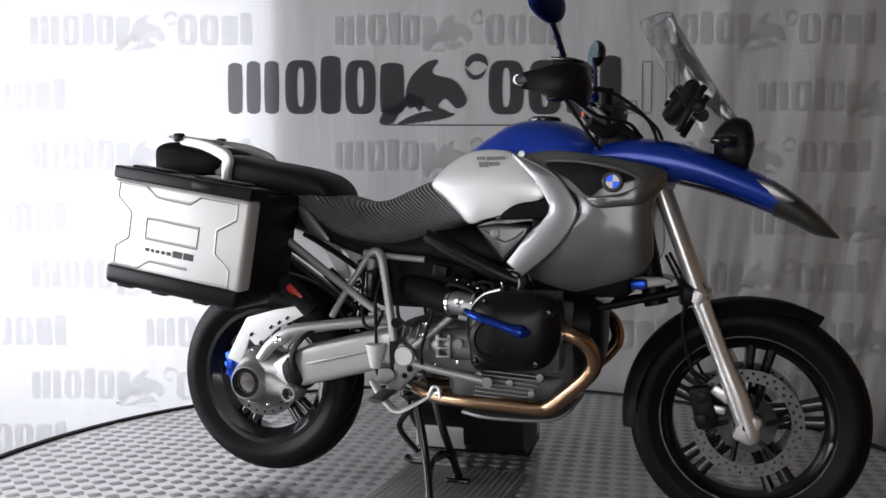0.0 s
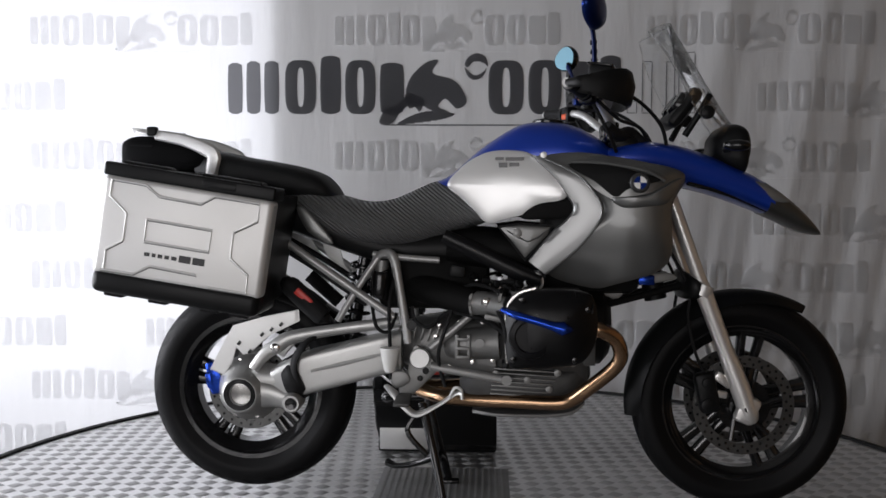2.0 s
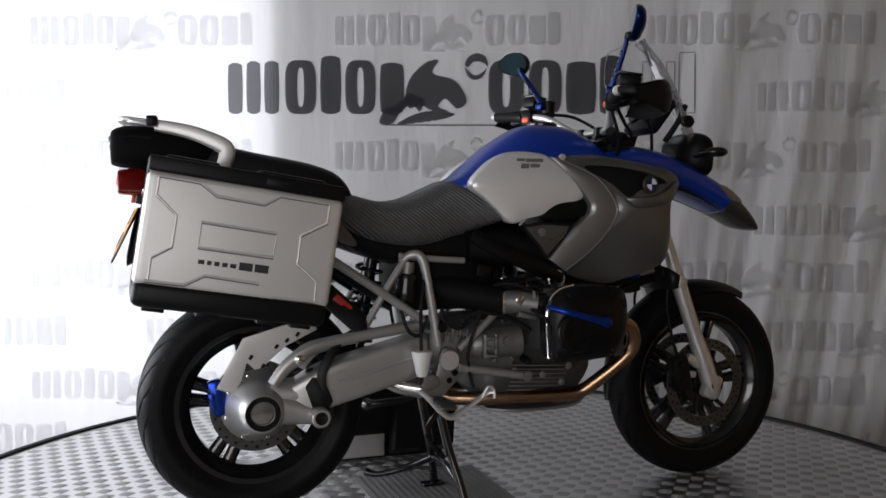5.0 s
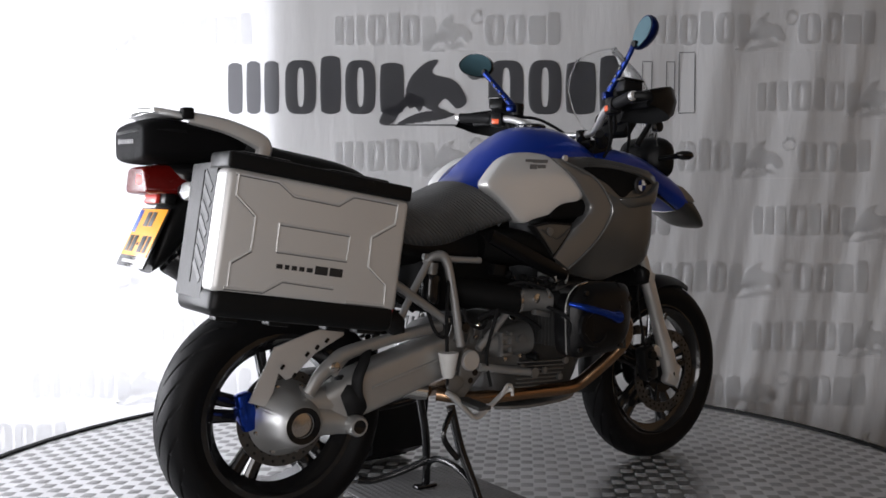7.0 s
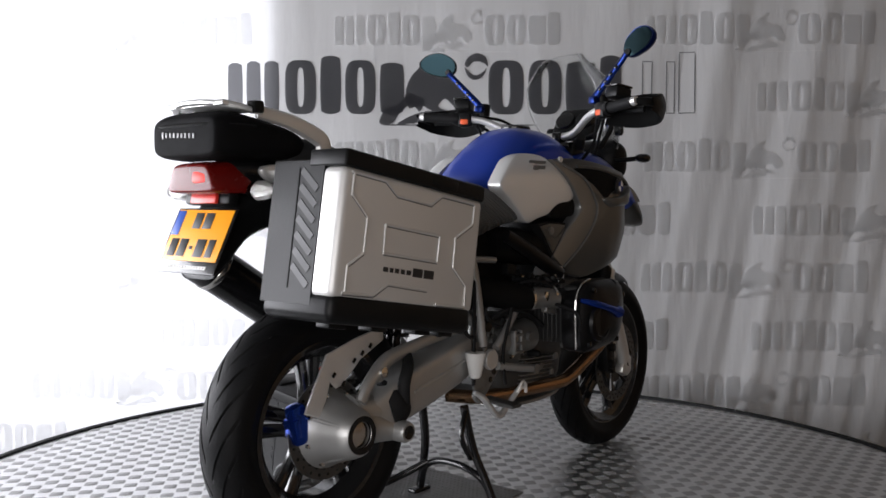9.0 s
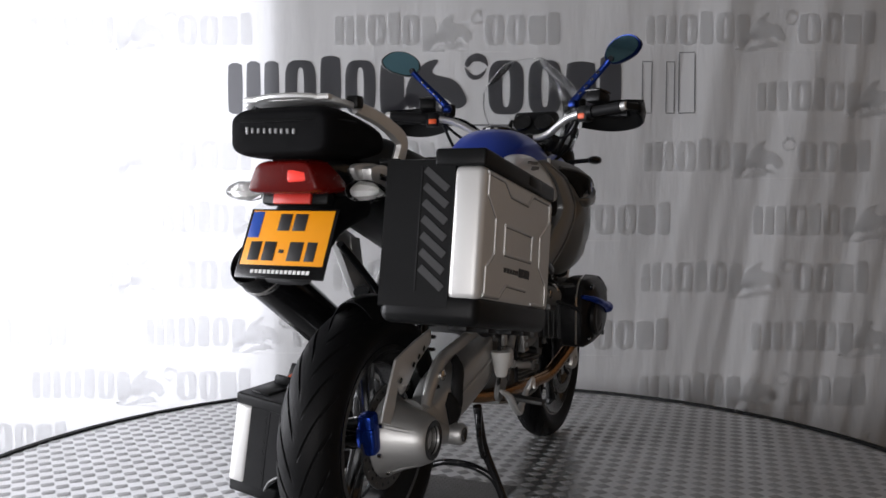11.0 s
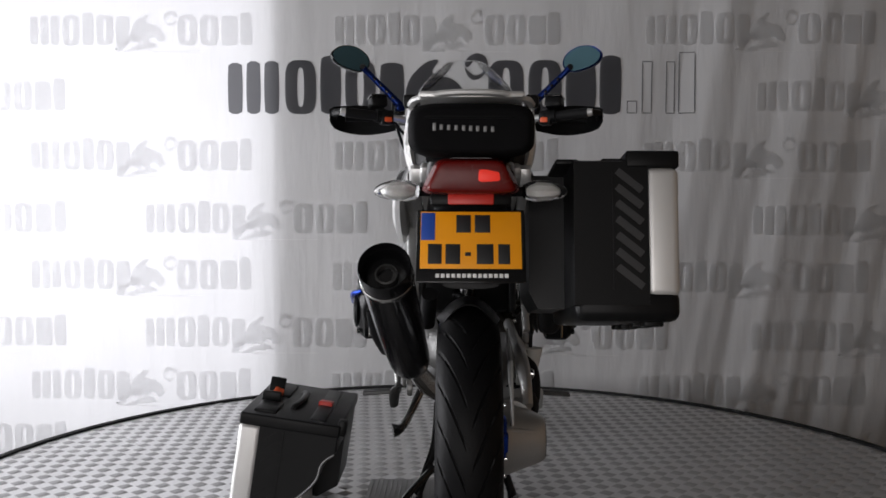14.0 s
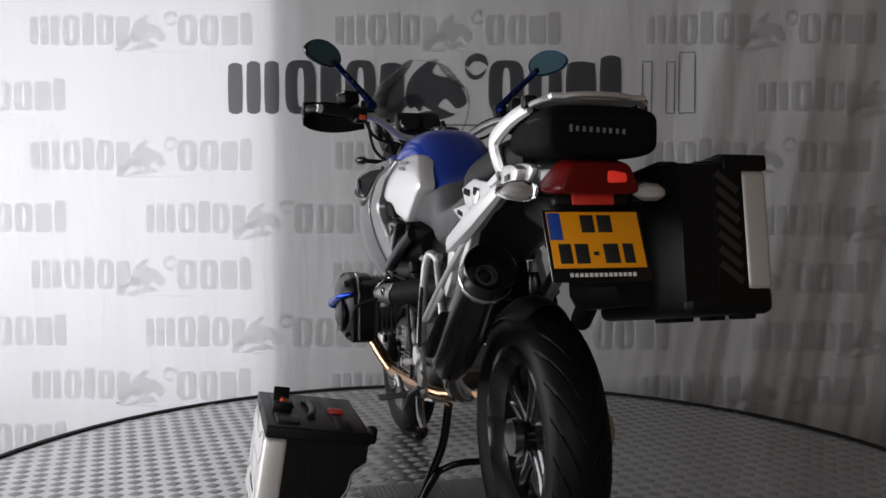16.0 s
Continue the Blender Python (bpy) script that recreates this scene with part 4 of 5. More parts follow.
bag = part("tail_bag", loft([(-0.3825, 1.126, 1.060, 0.106, 5), (-0.376, 1.140, 1.049, 0.120, 5), (-0.340, 1.152, 1.042, 0.130, 4.5), (-0.26, 1.148, 1.040, 0.132, 3.4), (-0.15, 1.125, 1.045, 0.125, 3.2), (-0.105, 1.10, 1.055, 0.100, 3)], 44, n=5), FABRIC, bike, "black fabric tail bag strapped under the rack")
for k, (y_, h_) in enumerate(((0.075, 0.017), (0.061, 0.012), (0.046, 0.012), (0.031, 0.012), (0.016, 0.012), (0.002, 0.012), (-0.012, 0.012), (-0.027, 0.012), (-0.042, 0.012))):
    part("bag_mark", rbox((-0.3835, y_, 1.100 - 0.0006 * k), (0.002, 0.0065, h_ * 0.9), 0.0006), GREYLINE, bag, "pale bar of lettering")
part("zip", tube([(-0.28, -0.131, 1.118), (-0.358, -0.122, 1.120), (-0.380, -0.09, 1.120), (-0.384, 0, 1.120), (-0.380, 0.09, 1.120), (-0.358, 0.122, 1.120), (-0.28, 0.131, 1.118)], 0.004, 6, 6), BLACK, bag)
rk = part("luggage_rack", rbox((-0.303, 0, 1.164), (0.100, 0.215, 0.013), 0.004, (0, 6, 0)), ALU, bike, "silver aluminium luggage rack")
part("rack_arch", tube([(-0.262, 0.128, 1.150), (-0.318, 0.118, 1.160), (-0.350, 0.062, 1.170), (-0.356, 0, 1.172), (-0.350, -0.062, 1.170), (-0.318, -0.118, 1.160), (-0.262, -0.128, 1.150)], 0.010, 2, 8, flat=0.7), ALU, rk)
for s in (-1, 1):
    part("rack_arm", tube([(-0.27, s * 0.124, 1.152), (-0.18, s * 0.132, 1.135), (-0.105, s * 0.140, 1.105), (-0.085, s * 0.142, 1.085), (-0.092, s * 0.138, 1.05), (-0.10, s * 0.125, 1.01)], [0.009, 0.011, 0.013, 0.013, 0.012, 0.011], 6, 8, flat=1.7), ALU, rk)
    part("rack_clip", rbox((-0.278, s * 0.128, 1.162), (0.03, 0.03, 0.028), 0.006), BLACK, rk)
    part("tail_casting", pillow([(-0.24, 1.03), (-0.12, 1.035), (-0.05, 1.00), (0.02, 0.94), (0.0, 0.93), (-0.09, 0.975), (-0.22, 0.995)], 0.108, 0.006, 0.02, s, n=4), ALU, bike, "silver tail casting")

for pts in ([(-0.11, 0.138, 1.010), (0.0, 0.146, 0.975), (0.10, 0.142, 0.992)], [(-0.07, 0.140, 0.990), (0.0, 0.148, 0.930), (0.09, 0.142, 0.905)], [(0.0, 0.146, 0.975), (0.01, 0.150, 0.945), (0.0, 0.148, 0.915)], [(0.10, 0.142, 0.992), (0.06, 0.148, 0.950), (0.09, 0.142, 0.905)]):
    part("frame_strut", tube(pts, 0.0085, 4, 8, flat=1.5), ALU, bike, "silver cast subframe strut")
for s in (-1, 1):
    gbk = part("grab_bracket", pillow([(-0.215, 1.022), (-0.150, 1.034), (-0.085, 1.022), (-0.050, 0.995), (-0.085, 0.975), (-0.130, 0.962), (-0.190, 0.975)], 0.132, 0.005, 0.022, s, n=3), ALU, bike, "silver cast rack bracket")
    for x_, z_, w_ in ((-0.165, 1.004, 0.034), (-0.105, 1.002, 0.030)):
        part("bracket_slot", rbox((x_, s * 0.1375, z_), (w_, 0.003, 0.014), 0.001, (0, 8, 0)), SATIN, gbk)
    part("bracket_bolt", lathe([(0.003, 0), (0.008, 0), (0.007, s * 0.006), (0.003, s * 0.007)], pose(-0.075, s * 0.137, 0.992), 12), SATIN, gbk)
    part("tail_strut", tube([(-0.085, s * 0.128, 0.975), (-0.02, s * 0.130, 0.935), (0.06, s * 0.135, 0.885)], [0.014, 0.017, 0.012], 4, 10, flat=0.6), ALU, bike, "silver tail strut")

part("subframe_casting", tube([(-0.179, 0.158, 0.978), (-0.094, 0.163, 0.944), (0.023, 0.166, 0.900), (0.215, 0.166, 0.838)], [0.012, 0.017, 0.020, 0.016], 5, 8, flat=1.5), ALU, bike, "silver cast subframe arm")
lug = part("subframe_lug", pillow([(0.185, 0.855), (0.235, 0.850), (0.262, 0.740), (0.300, 0.700), (0.270, 0.690), (0.225, 0.735), (0.195, 0.790)], 0.165, 0.004, 0.016, 1, round_=False), ALU, bike, "silver cast subframe lug")
part("lug_bolt", lathe([(0.003, 0), (0.011, 0), (0.010, 0.008), (0.004, 0.010)], pose(0.215, 0.170, 0.826), 16), STEEL, lug)
part("subframe_plate", pillow([(0.170, 0.985), (0.060, 1.008), (-0.060, 0.996), (-0.090, 0.975), (-0.015, 0.934), (0.060, 0.944), (0.120, 0.920)], 0.150, 0.004, 0.018, 1, round_=False), ALU, bike, "silver cast bracket under the seat")
part("subframe_plate", pillow([(0.250, 0.930), (0.110, 0.946), (0.060, 0.905), (0.120, 0.895), (0.180, 0.905)], 0.152, 0.004, 0.014, 1, round_=False), ALU, bike, "silver cast bracket under the seat")
# flat black patches on the plates paint the shade of their hollows
for x_, z_, w_, h_ in ((0.105, 0.975, 0.050, 0.016), (0.020, 0.975, 0.045, 0.020), (0.165, 0.921, 0.050, 0.012)):
    part("recess_shade", rbox((x_, 0.1555, z_), (w_, 0.003, h_), 0.001, (0, -8, 0)), RECESS, bike)
part("silencer_strut", tube([(0.285, 0.165, 0.715), (0.363, 0.168, 0.667), (0.451, 0.172, 0.612)], [0.010, 0.011, 0.010], 4, 10, flat=1.4), FRAME, bike, "silver silencer strut")
for s in (-1, 1):
    part("frame_bar", tube([(0.615, s * 0.186, 0.850), (0.72, s * 0.197, 0.800), (0.83, s * 0.203, 0.748), (0.90, s * 0.205, 0.722)], [0.014, 0.017, 0.017, 0.012], 5, 10, flat=1.5), COVER, bike, "black diagonal frame bar")
bm = bmesh.new()
rings = []
for i in range(21):
    a = radians(103 - 55 * i / 20)
    wid = 0.080 * (0.72 + 0.28 * math.sin(math.pi * (i + 2) / 24))
    ring = []
    for k, R_ in [(k, 0.352) for k in range(13)] + [(k, 0.348) for k in range(12, -1, -1)]:
        b_ = -1 + k / 6
        rr = R_ - 0.055 * b_ * b_
        ring.append(Vector((rr * math.cos(a), wid * b_, 0.366 + rr * math.sin(a))))
    rings.append(ring)
part("rear_hugger", skin(bm, rings), BLACK, bike, "black inner mudguard over the rear tyre")

# engine, gearbox and drive
part("crankcase", rbox((0.905, 0, 0.535), (0.30, 0.25, 0.27), 0.03), GREYCAST, bike, "grey cast engine block")
sump = part("sump", loft([(0.66, 0.45, 0.37, 0.10, 4), (0.72, 0.455, 0.33, 0.135, 4), (0.95, 0.455, 0.325, 0.14, 4), (1.03, 0.46, 0.38, 0.12, 4), (1.06, 0.45, 0.41, 0.08, 4)], 28), GREYCAST, bike, "finned engine sump")
for s in (-1, 1):
    for k in range(7):
        part("cooling_fin", rbox((0.865 - 0.005 * k, s * 0.139, 0.445 - 0.0125 * k), (0.20 - 0.006 * k, 0.022, 0.0045), 0.0015, (0, 3, 0)), CAST, sump)
    for x_, z_ in ((0.77, 0.435), (0.865, 0.417), (0.955, 0.440), (0.93, 0.39), (1.0, 0.47)):
        part("bolt", lathe([(0.004, 0), (0.011, 0), (0.011, s * 0.008), (0.005, s * 0.010)], pose(x_, s * 0.148, z_), 14), CAST, sump)
for s in (-1, 1):
    for k in range(6):
        part("gearbox_rib", rbox((0.505 + 0.022 * k, s * 0.136, 0.565 - 0.004 * k), (0.005, 0.012, 0.050), 0.0015, (0, 14, 0)), CAST, sump)
    for x_, z_ in ((0.60, 0.580), (0.66, 0.590), (0.73, 0.592), (0.63, 0.455), (0.70, 0.470), (0.76, 0.475), (0.59, 0.545), (0.775, 0.555)):
        part("case_bolt", lathe([(0.003, 0), (0.0075, 0), (0.007, s * 0.008), (0.003, s * 0.009)], pose(x_, s * 0.148, z_), 10), STEEL, sump)
    part("sensor", tube([(0.80, s * 0.150, 0.470), (0.80, s * 0.185, 0.468), (0.80, s * 0.192, 0.468)], [0.013, 0.011, 0.006], 2, 12), BLACK, sump, "black sensor plug")
    part("breather_hose", tube([(0.60, s * 0.150, 0.60), (0.64, s * 0.185, 0.625), (0.70, s * 0.195, 0.615), (0.76, s * 0.190, 0.59), (0.80, s * 0.20, 0.56)], 0.008, 6, 8), RUBBER, bike, "black breather hose")
    part("drain_hose", tube([(0.66, s * 0.170, 0.70), (0.64, s * 0.192, 0.63), (0.60, s * 0.190, 0.50), (0.62, s * 0.185, 0.40)], 0.0055, 6, 8), RUBBER, bike)
    part("relay", rbox((0.655, s * 0.168, 0.745), (0.045, 0.030, 0.035), 0.004, (0, 10, 0)), BLACK, bike, "black relay box")
    for k in range(7):
        part("head_fin", rbox((1.030, s * (0.255 + 0.012 * k), 0.560), (0.030, 0.004, 0.130), 0.001), GREYCAST, bike)
part("timing_cover", lathe([(0.135, 0.0), (0.130, 0.05), (0.10, 0.075), (0.03, 0.08)], pose(1.045, 0, 0.575, 0, 0, -90), 36), BLACK, bike, "black front engine cover")
part("oil_cooler", rbox((1.22, 0, 0.80), (0.05, 0.20, 0.12), 0.01), BLACK, bike)
gb = part("gearbox", loft([(0.47, 0.56, 0.46, 0.08, 3.5), (0.53, 0.585, 0.43, 0.125, 3.5), (0.64, 0.60, 0.42, 0.135, 3.5), (0.77, 0.60, 0.40, 0.14, 3.5)], 28), CAST, bike, "cast aluminium gearbox")
for s in (-1, 1):
    part("starter", tube([(0.625, s * 0.135, 0.520), (0.66, s * 0.142, 0.522), (0.78, s * 0.150, 0.530)], [0.034, 0.046, 0.052], 4, 20), CAST, gb)
    bm = rbox((0.655, s * 0.185, 0.522), (0.012, 0.03, 0.075), 0.004)
    rbox((0.690, s * 0.185, 0.522), (0.012, 0.03, 0.075), 0.004, bm=bm)
    for z_ in (0.492, 0.518, 0.545):
        rbox((0.672, s * 0.188, z_), (0.04, 0.028, 0.010), 0.003, bm=bm)
    part("starter_clamp", bm, CAST, gb)
    part("cover_boss", lathe([(0.004, 0), (0.014, 0), (0.014, s * 0.012), (0.008, s * 0.012)], pose(0.722, s * 0.198, 0.535), 18), CAST, gb)
    cyl = part("cylinder", lathe([(0.085, 0.10), (0.085, 0.26)], pose(0.915, 0, 0.600) @ Matrix.Diagonal((1, s, 1, 1)), 32), GREYCAST, bike, "grey finned cylinder")
    for k in range(9):
        part("cylinder_fin", rbox((0.915, s * (0.130 + 0.016 * k), 0.602), (0.205, 0.004, 0.185), 0.0015), GREYCAST, cyl)
    part("cylinder_head", rbox((0.925, s * 0.285, 0.598), (0.225, 0.075, 0.185), 0.02), GREYCAST, cyl, "grey cast cylinder head")
    vc = part("valve_cover", pillow([(0.795, 0.640), (0.828, 0.688), (0.879, 0.705), (1.010, 0.702), (1.045, 0.667), (1.047, 0.573), (1.008, 0.505), (0.935, 0.490), (0.860, 0.486), (0.802, 0.502)], 0.342, 0.040, 0.07, s, n=4), COVER, bike, "black valve cover")
    part("cover_guard", tube([(0.785, s * 0.345, 0.652), (0.825, s * 0.376, 0.640), (0.885, s * 0.385, 0.624), (0.925, s * 0.386, 0.612), (0.950, s * 0.382, 0.606), (0.975, s * 0.372, 0.602)], [0.008, 0.013, 0.013, 0.015, 0.023, 0.008], 6, 16, flat=0.85), ANODISED, vc, "blue anodised guard bar")
    for k in range(6):
        part("cover_rib", tube([(0.985 + 0.010 * k, s * 0.300, 0.705 - 0.004 * k), (0.985 + 0.010 * k, s * 0.348, 0.700 - 0.006 * k), (0.982 + 0.010 * k, s * 0.358, 0.675 - 0.006 * k)], 0.0032, 3, 6), COVER, vc)
    part("cover_dome", lathe([(0.062, 0.366), (0.058, 0.376), (0.046, 0.380), (0.042, 0.376), (0.001, 0.376)], pose(0.865, 0, 0.580) @ Matrix.Diagonal((1, s, 1, 1)), 32, cap=False), COVER, vc, "round raised boss of the cover")
    part("gasket", tube([(0.800, s * 0.322, 0.498), (0.795, s * 0.322, 0.640), (0.826, s * 0.322, 0.692), (0.879, s * 0.322, 0.71)], 0.004, 6, 6), STEEL, vc)
    for x_, z_ in ((0.815, 0.515), (0.985, 0.515), (0.84, 0.68), (1.02, 0.655)):
        part("cover_screw", lathe([(0.003, 0), (0.009, 0), (0.008, s * 0.008), (0.003, s * 0.009)], pose(x_, s * 0.358, z_), 12) , SATIN, vc)
    part("ignition_lead", tube([(0.83, s * 0.30, 0.52), (0.80, s * 0.335, 0.555), (0.79, s * 0.33, 0.61), (0.77, s * 0.25, 0.64), (0.74, s * 0.17, 0.66)], 0.006, 6, 8), RUBBER, bike)
    tb = part("throttle_body", tube([(0.700, s * 0.205, 0.655), (0.745, s * 0.222, 0.655), (0.80, s * 0.25, 0.648)], [0.036, 0.034, 0.030], 4, 22), CAST, bike, "cast throttle body")
    part("throttle_pulley", lathe([(0.004, 0), (0.014, 0), (0.015, s * 0.006), (0.006, s * 0.010)], pose(0.741, s * 0.250, 0.662), 20), STEEL, tb)
    part("injector", rbox((0.765, s * 0.245, 0.615), (0.06, 0.022, 0.016), 0.004, (0, 12, 0)), CAST, tb)
    for dx in (0.0, 0.085):
        part("hose_clamp", lathe([(0.036, -0.004), (0.039, -0.004), (0.039, 0.004), (0.036, 0.004)], pose(0.705 + dx, s * (0.208 + 0.3 * dx), 0.655, 0, 0, -90 + s * 18), 24), STEEL, tb)
    part("intake_duct", tube([(0.50, s * 0.08, 0.70), (0.58, s * 0.13, 0.68), (0.66, s * 0.18, 0.665), (0.71, s * 0.21, 0.656)], [0.045, 0.045, 0.042, 0.038], 5, 18), RECESS, bike)
    part("intake_elbow", tube([(0.80, s * 0.25, 0.648), (0.845, s * 0.265, 0.655), (0.875, s * 0.265, 0.63)], [0.03, 0.03, 0.03], 5, 18), BLACK, bike)
    part("snorkel", lathe([(0.022, s * 0.13), (0.029, s * 0.13), (0.029, s * 0.212), (0.024, s * 0.214), (0.022, s * 0.14)], pose(0.879, 0, 0.718), 26, cap=False), ALU, bike, "silver-rimmed air snorkel")
    part("snorkel_bore", lathe([(0.001, s * 0.150), (0.0225, s * 0.150)], pose(0.879, 0, 0.718), 26, cap=False), SATIN, bike)
    part("exhaust_header", tube([(1.02, s * 0.275, 0.595), (1.062, s * 0.285, 0.590), (1.108, s * 0.27, 0.563), (1.127, s * 0.25, 0.510), (1.104, s * 0.23, 0.464), (1.030, s * 0.195, 0.394), (0.990, s * 0.175, 0.362), (0.945, s * 0.165, 0.352), (0.84, s * 0.145, 0.350), (0.71, s * 0.12, 0.348), (0.61, s * 0.085, 0.348), (0.53, s * 0.03, 0.36)], 0.0215, 6, 18), COPPER, bike, "heat-tinted bronze exhaust header")
    part("header_flange", lathe([(0.02, -0.006), (0.034, -0.006), (0.034, 0.006), (0.02, 0.006)], pose(1.045, s * 0.282, 0.592, 0, 0, -90), 20), STEEL, bike)
    part("side_tube", tube([(0.575, s * 0.180, 0.515), (0.64, s * 0.175, 0.567), (0.715, s * 0.165, 0.632)], 0.0115, 3, 12), FRAME, bike)
    part("lower_tube", tube([(0.575, s * 0.185, 0.462), (0.69, s * 0.175, 0.440), (0.80, s * 0.165, 0.420)], 0.0125, 3, 12), FRAME, bike)
    part("tube_bolt", lathe([(0.004, 0), (0.016, 0), (0.016, s * 0.008), (0.006, s * 0.008)], pose(0.802, s * 0.172, 0.42), 18), CAST, bike)
    part("frame_spar", tube([(0.405, s * 0.150, 0.772), (0.430, s * 0.160, 0.795), (0.462, s * 0.170, 0.786), (0.482, s * 0.178, 0.70), (0.510, s * 0.182, 0.53)], [0.011, 0.013, 0.015, 0.013, 0.013], 6, 12), FRAME, bike, "silver tubular rear frame")
    part("frame_top", tube([(0.40, s * 0.15, 0.793), (0.50, s * 0.155, 0.783), (0.60, s * 0.155, 0.776)], 0.010, 4, 10), FRAME, bike)
    part("frame_strut", tube([(0.425, s * 0.155, 0.795), (0.36, s * 0.160, 0.70), (0.295, s * 0.165, 0.592)], 0.0105, 3, 12), FRAME, bike)
    part("subframe_tube", tube([(0.10, s * 0.150, 0.855), (0.176, s * 0.160, 0.802), (0.32, s * 0.170, 0.704), (0.468, s * 0.175, 0.604)], 0.0125, 3, 12), FRAME, bike)
    part("subframe_tube", tube([(0.06, s * 0.11, 0.84), (0.20, s * 0.12, 0.76), (0.38, s * 0.13, 0.64)], 0.010, 3, 10), BLACK, bike)
    part("frame_bolt", lathe([(0.006, s * -0.01), (0.015, s * -0.01), (0.015, s * 0.010), (0.009, s * 0.010)], pose(0.520, s * 0.185, 0.585), 18), SATIN, bike)
    br = part("peg_bracket", pillow([(0.525, 0.520), (0.560, 0.505), (0.600, 0.455), (0.590, 0.440), (0.545, 0.395), (0.505, 0.360), (0.480, 0.385), (0.505, 0.440)], 0.178, 0.004, 0.014, s, n=3), CAST, bike, "drilled aluminium footrest bracket")
    part("round_cover", lathe([(0.001, s * 0.012), (0.028, s * 0.012), (0.031, s * 0.008), (0.031, 0.0)], pose(0.544, s * 0.180, 0.485), 28), ALU, br)
    for x_, z_, r_ in ((0.562, 0.447, 0.010), (0.545, 0.425, 0.009), (0.580, 0.458, 0.007)):
        part("bracket_hole", lathe([(0.001, 0), (r_, 0), (r_, s * 0.001)], pose(x_, s * 0.1835, z_), 14), SATIN, br)
    part("footrest", rbox((0.500, s * 0.255, 0.375), (0.045, 0.115, 0.011), 0.003, (s * -4, 0, 0)), GREYCAST, bike, "serrated metal footrest")
    part("foot_control", tube([(0.445, s * 0.20, 0.405), (0.470, s * 0.215, 0.385), (0.505, s * 0.22, 0.345), (0.540, s * 0.22, 0.325), (0.600, s * 0.215, 0.352), (0.650, s * 0.215, 0.385), (0.672, s * 0.22, 0.392)], [0.010, 0.016, 0.014, 0.013, 0.008, 0.008, 0.012], 6, 10, flat=0.6), ALU if s < 0 else GREYCAST, bike, "cast foot lever")
    part("foot_loop", tube([(0.635, s * 0.22, 0.375), (0.65, s * 0.225, 0.405), (0.668, s * 0.225, 0.400), (0.672, s * 0.225, 0.372)], 0.005, 5, 8), ALU, bike)
    part("heel_guard", pillow([(0.455, 0.44), (0.50, 0.445), (0.515, 0.415), (0.47, 0.395)], 0.19, 0.003, 0.008, s, n=3), CAST, bike)
part("pump_reservoir", lathe([(0.014, -0.037), (0.018, -0.03), (0.028, 0.020), (0.030, 0.028), (0.030, 0.036), (0.010, 0.037)], pose(0.456, -0.195, 0.482, 90), 24), CUP, bike, "milky brake fluid cup")
part("reservoir_hose", tube([(0.456, -0.19, 0.445), (0.462, -0.185, 0.42), (0.49, -0.18, 0.40)], 0.006, 5, 8), RUBBER, bike)
part("airbox", rbox((0.58, 0, 0.71), (0.34, 0.26, 0.17), 0.03), RECESS, bike, "black airbox")
part("battery_cover", loft([(0.62, 0.87, 0.76, 0.155, 3), (0.72, 0.875, 0.745, 0.185, 3), (0.82, 0.86, 0.75, 0.195, 3), (0.90, 0.80, 0.74, 0.18, 3)], 24), RECESS, bike, "black panel under the tank")
part("front_frame", rbox((1.06, 0, 0.82), (0.30, 0.22, 0.30), 0.04), BLACK, bike)
for s in (-1, 1):
    part("front_bracket", pillow([(1.05, 0.70), (1.20, 0.735), (1.30, 0.735), (1.31, 0.715), (1.17, 0.69), (1.14, 0.655), (1.115, 0.66)], 0.075, 0.004, 0.02, s, n=3), CAST, bike)
    part("brace", rbox((1.225, s * 0.08, 0.715), (0.05, 0.03, 0.03), 0.006), ANODISED, bike)
bash = part("bash_plate", loft([(0.70, 0.315, 0.300, 0.10, 5), (0.80, 0.312, 0.297, 0.14, 5), (0.98, 0.318, 0.303, 0.14, 5), (1.04, 0.350, 0.335, 0.12, 5)], 24), CAST, bike, "aluminium bash plate")
sh = part("rear_shock", tube([(0.36, 0.0, 0.80), (0.30, 0.0, 0.43)], 0.022, 2, 16), SATIN, bike, "rear shock absorber")
hel = []
for k in range(97):
    a = 2 * math.pi * k / 12
    u = k / 96
    hel.append((0.355 - 0.045 * u + 0.040 * math.cos(a), 0.040 * math.sin(a), 0.77 - 0.28 * u))
part("spring", tube(hel, 0.006, 1, 8), SATIN, sh)
part("shock_canister", tube([(0.418, -0.150, 0.660), (0.420, -0.150, 0.672), (0.424, -0.150, 0.735), (0.425, -0.15, 0.74)], [0.026, 0.031, 0.031, 0.022], 3, 20), SATIN, bike, "black preload adjuster canister")
part("canister_cap", tube([(0.425, -0.150, 0.738), (0.428, -0.150, 0.775)], 0.020, 2, 18), CAST, bike)
part("pillion_peg", tube([(0.155, -0.215, 0.708), (0.165, -0.218, 0.70), (0.255, -0.226, 0.618), (0.265, -0.227, 0.61)], [0.018, 0.030, 0.030, 0.02], 3, 16), RUBBER, bike, "black folded pillion footrest")
part("peg_mark", rbox((0.208, -0.245, 0.672), (0.060, 0.012, 0.022), 0.004, (0, 42, 0)), REDMARK, bike)
part("pillion_peg", tube([(0.155, 0.10, 0.708), (0.255, 0.11, 0.618)], 0.022, 3, 14), RUBBER, bike)
part("under_seat_plate", pillow([(0.165, 0.93), (0.20, 0.925), (0.275, 0.835), (0.255, 0.825), (0.20, 0.86)], 0.142, 0.004, 0.02, -1, n=3), SILVER, bike)
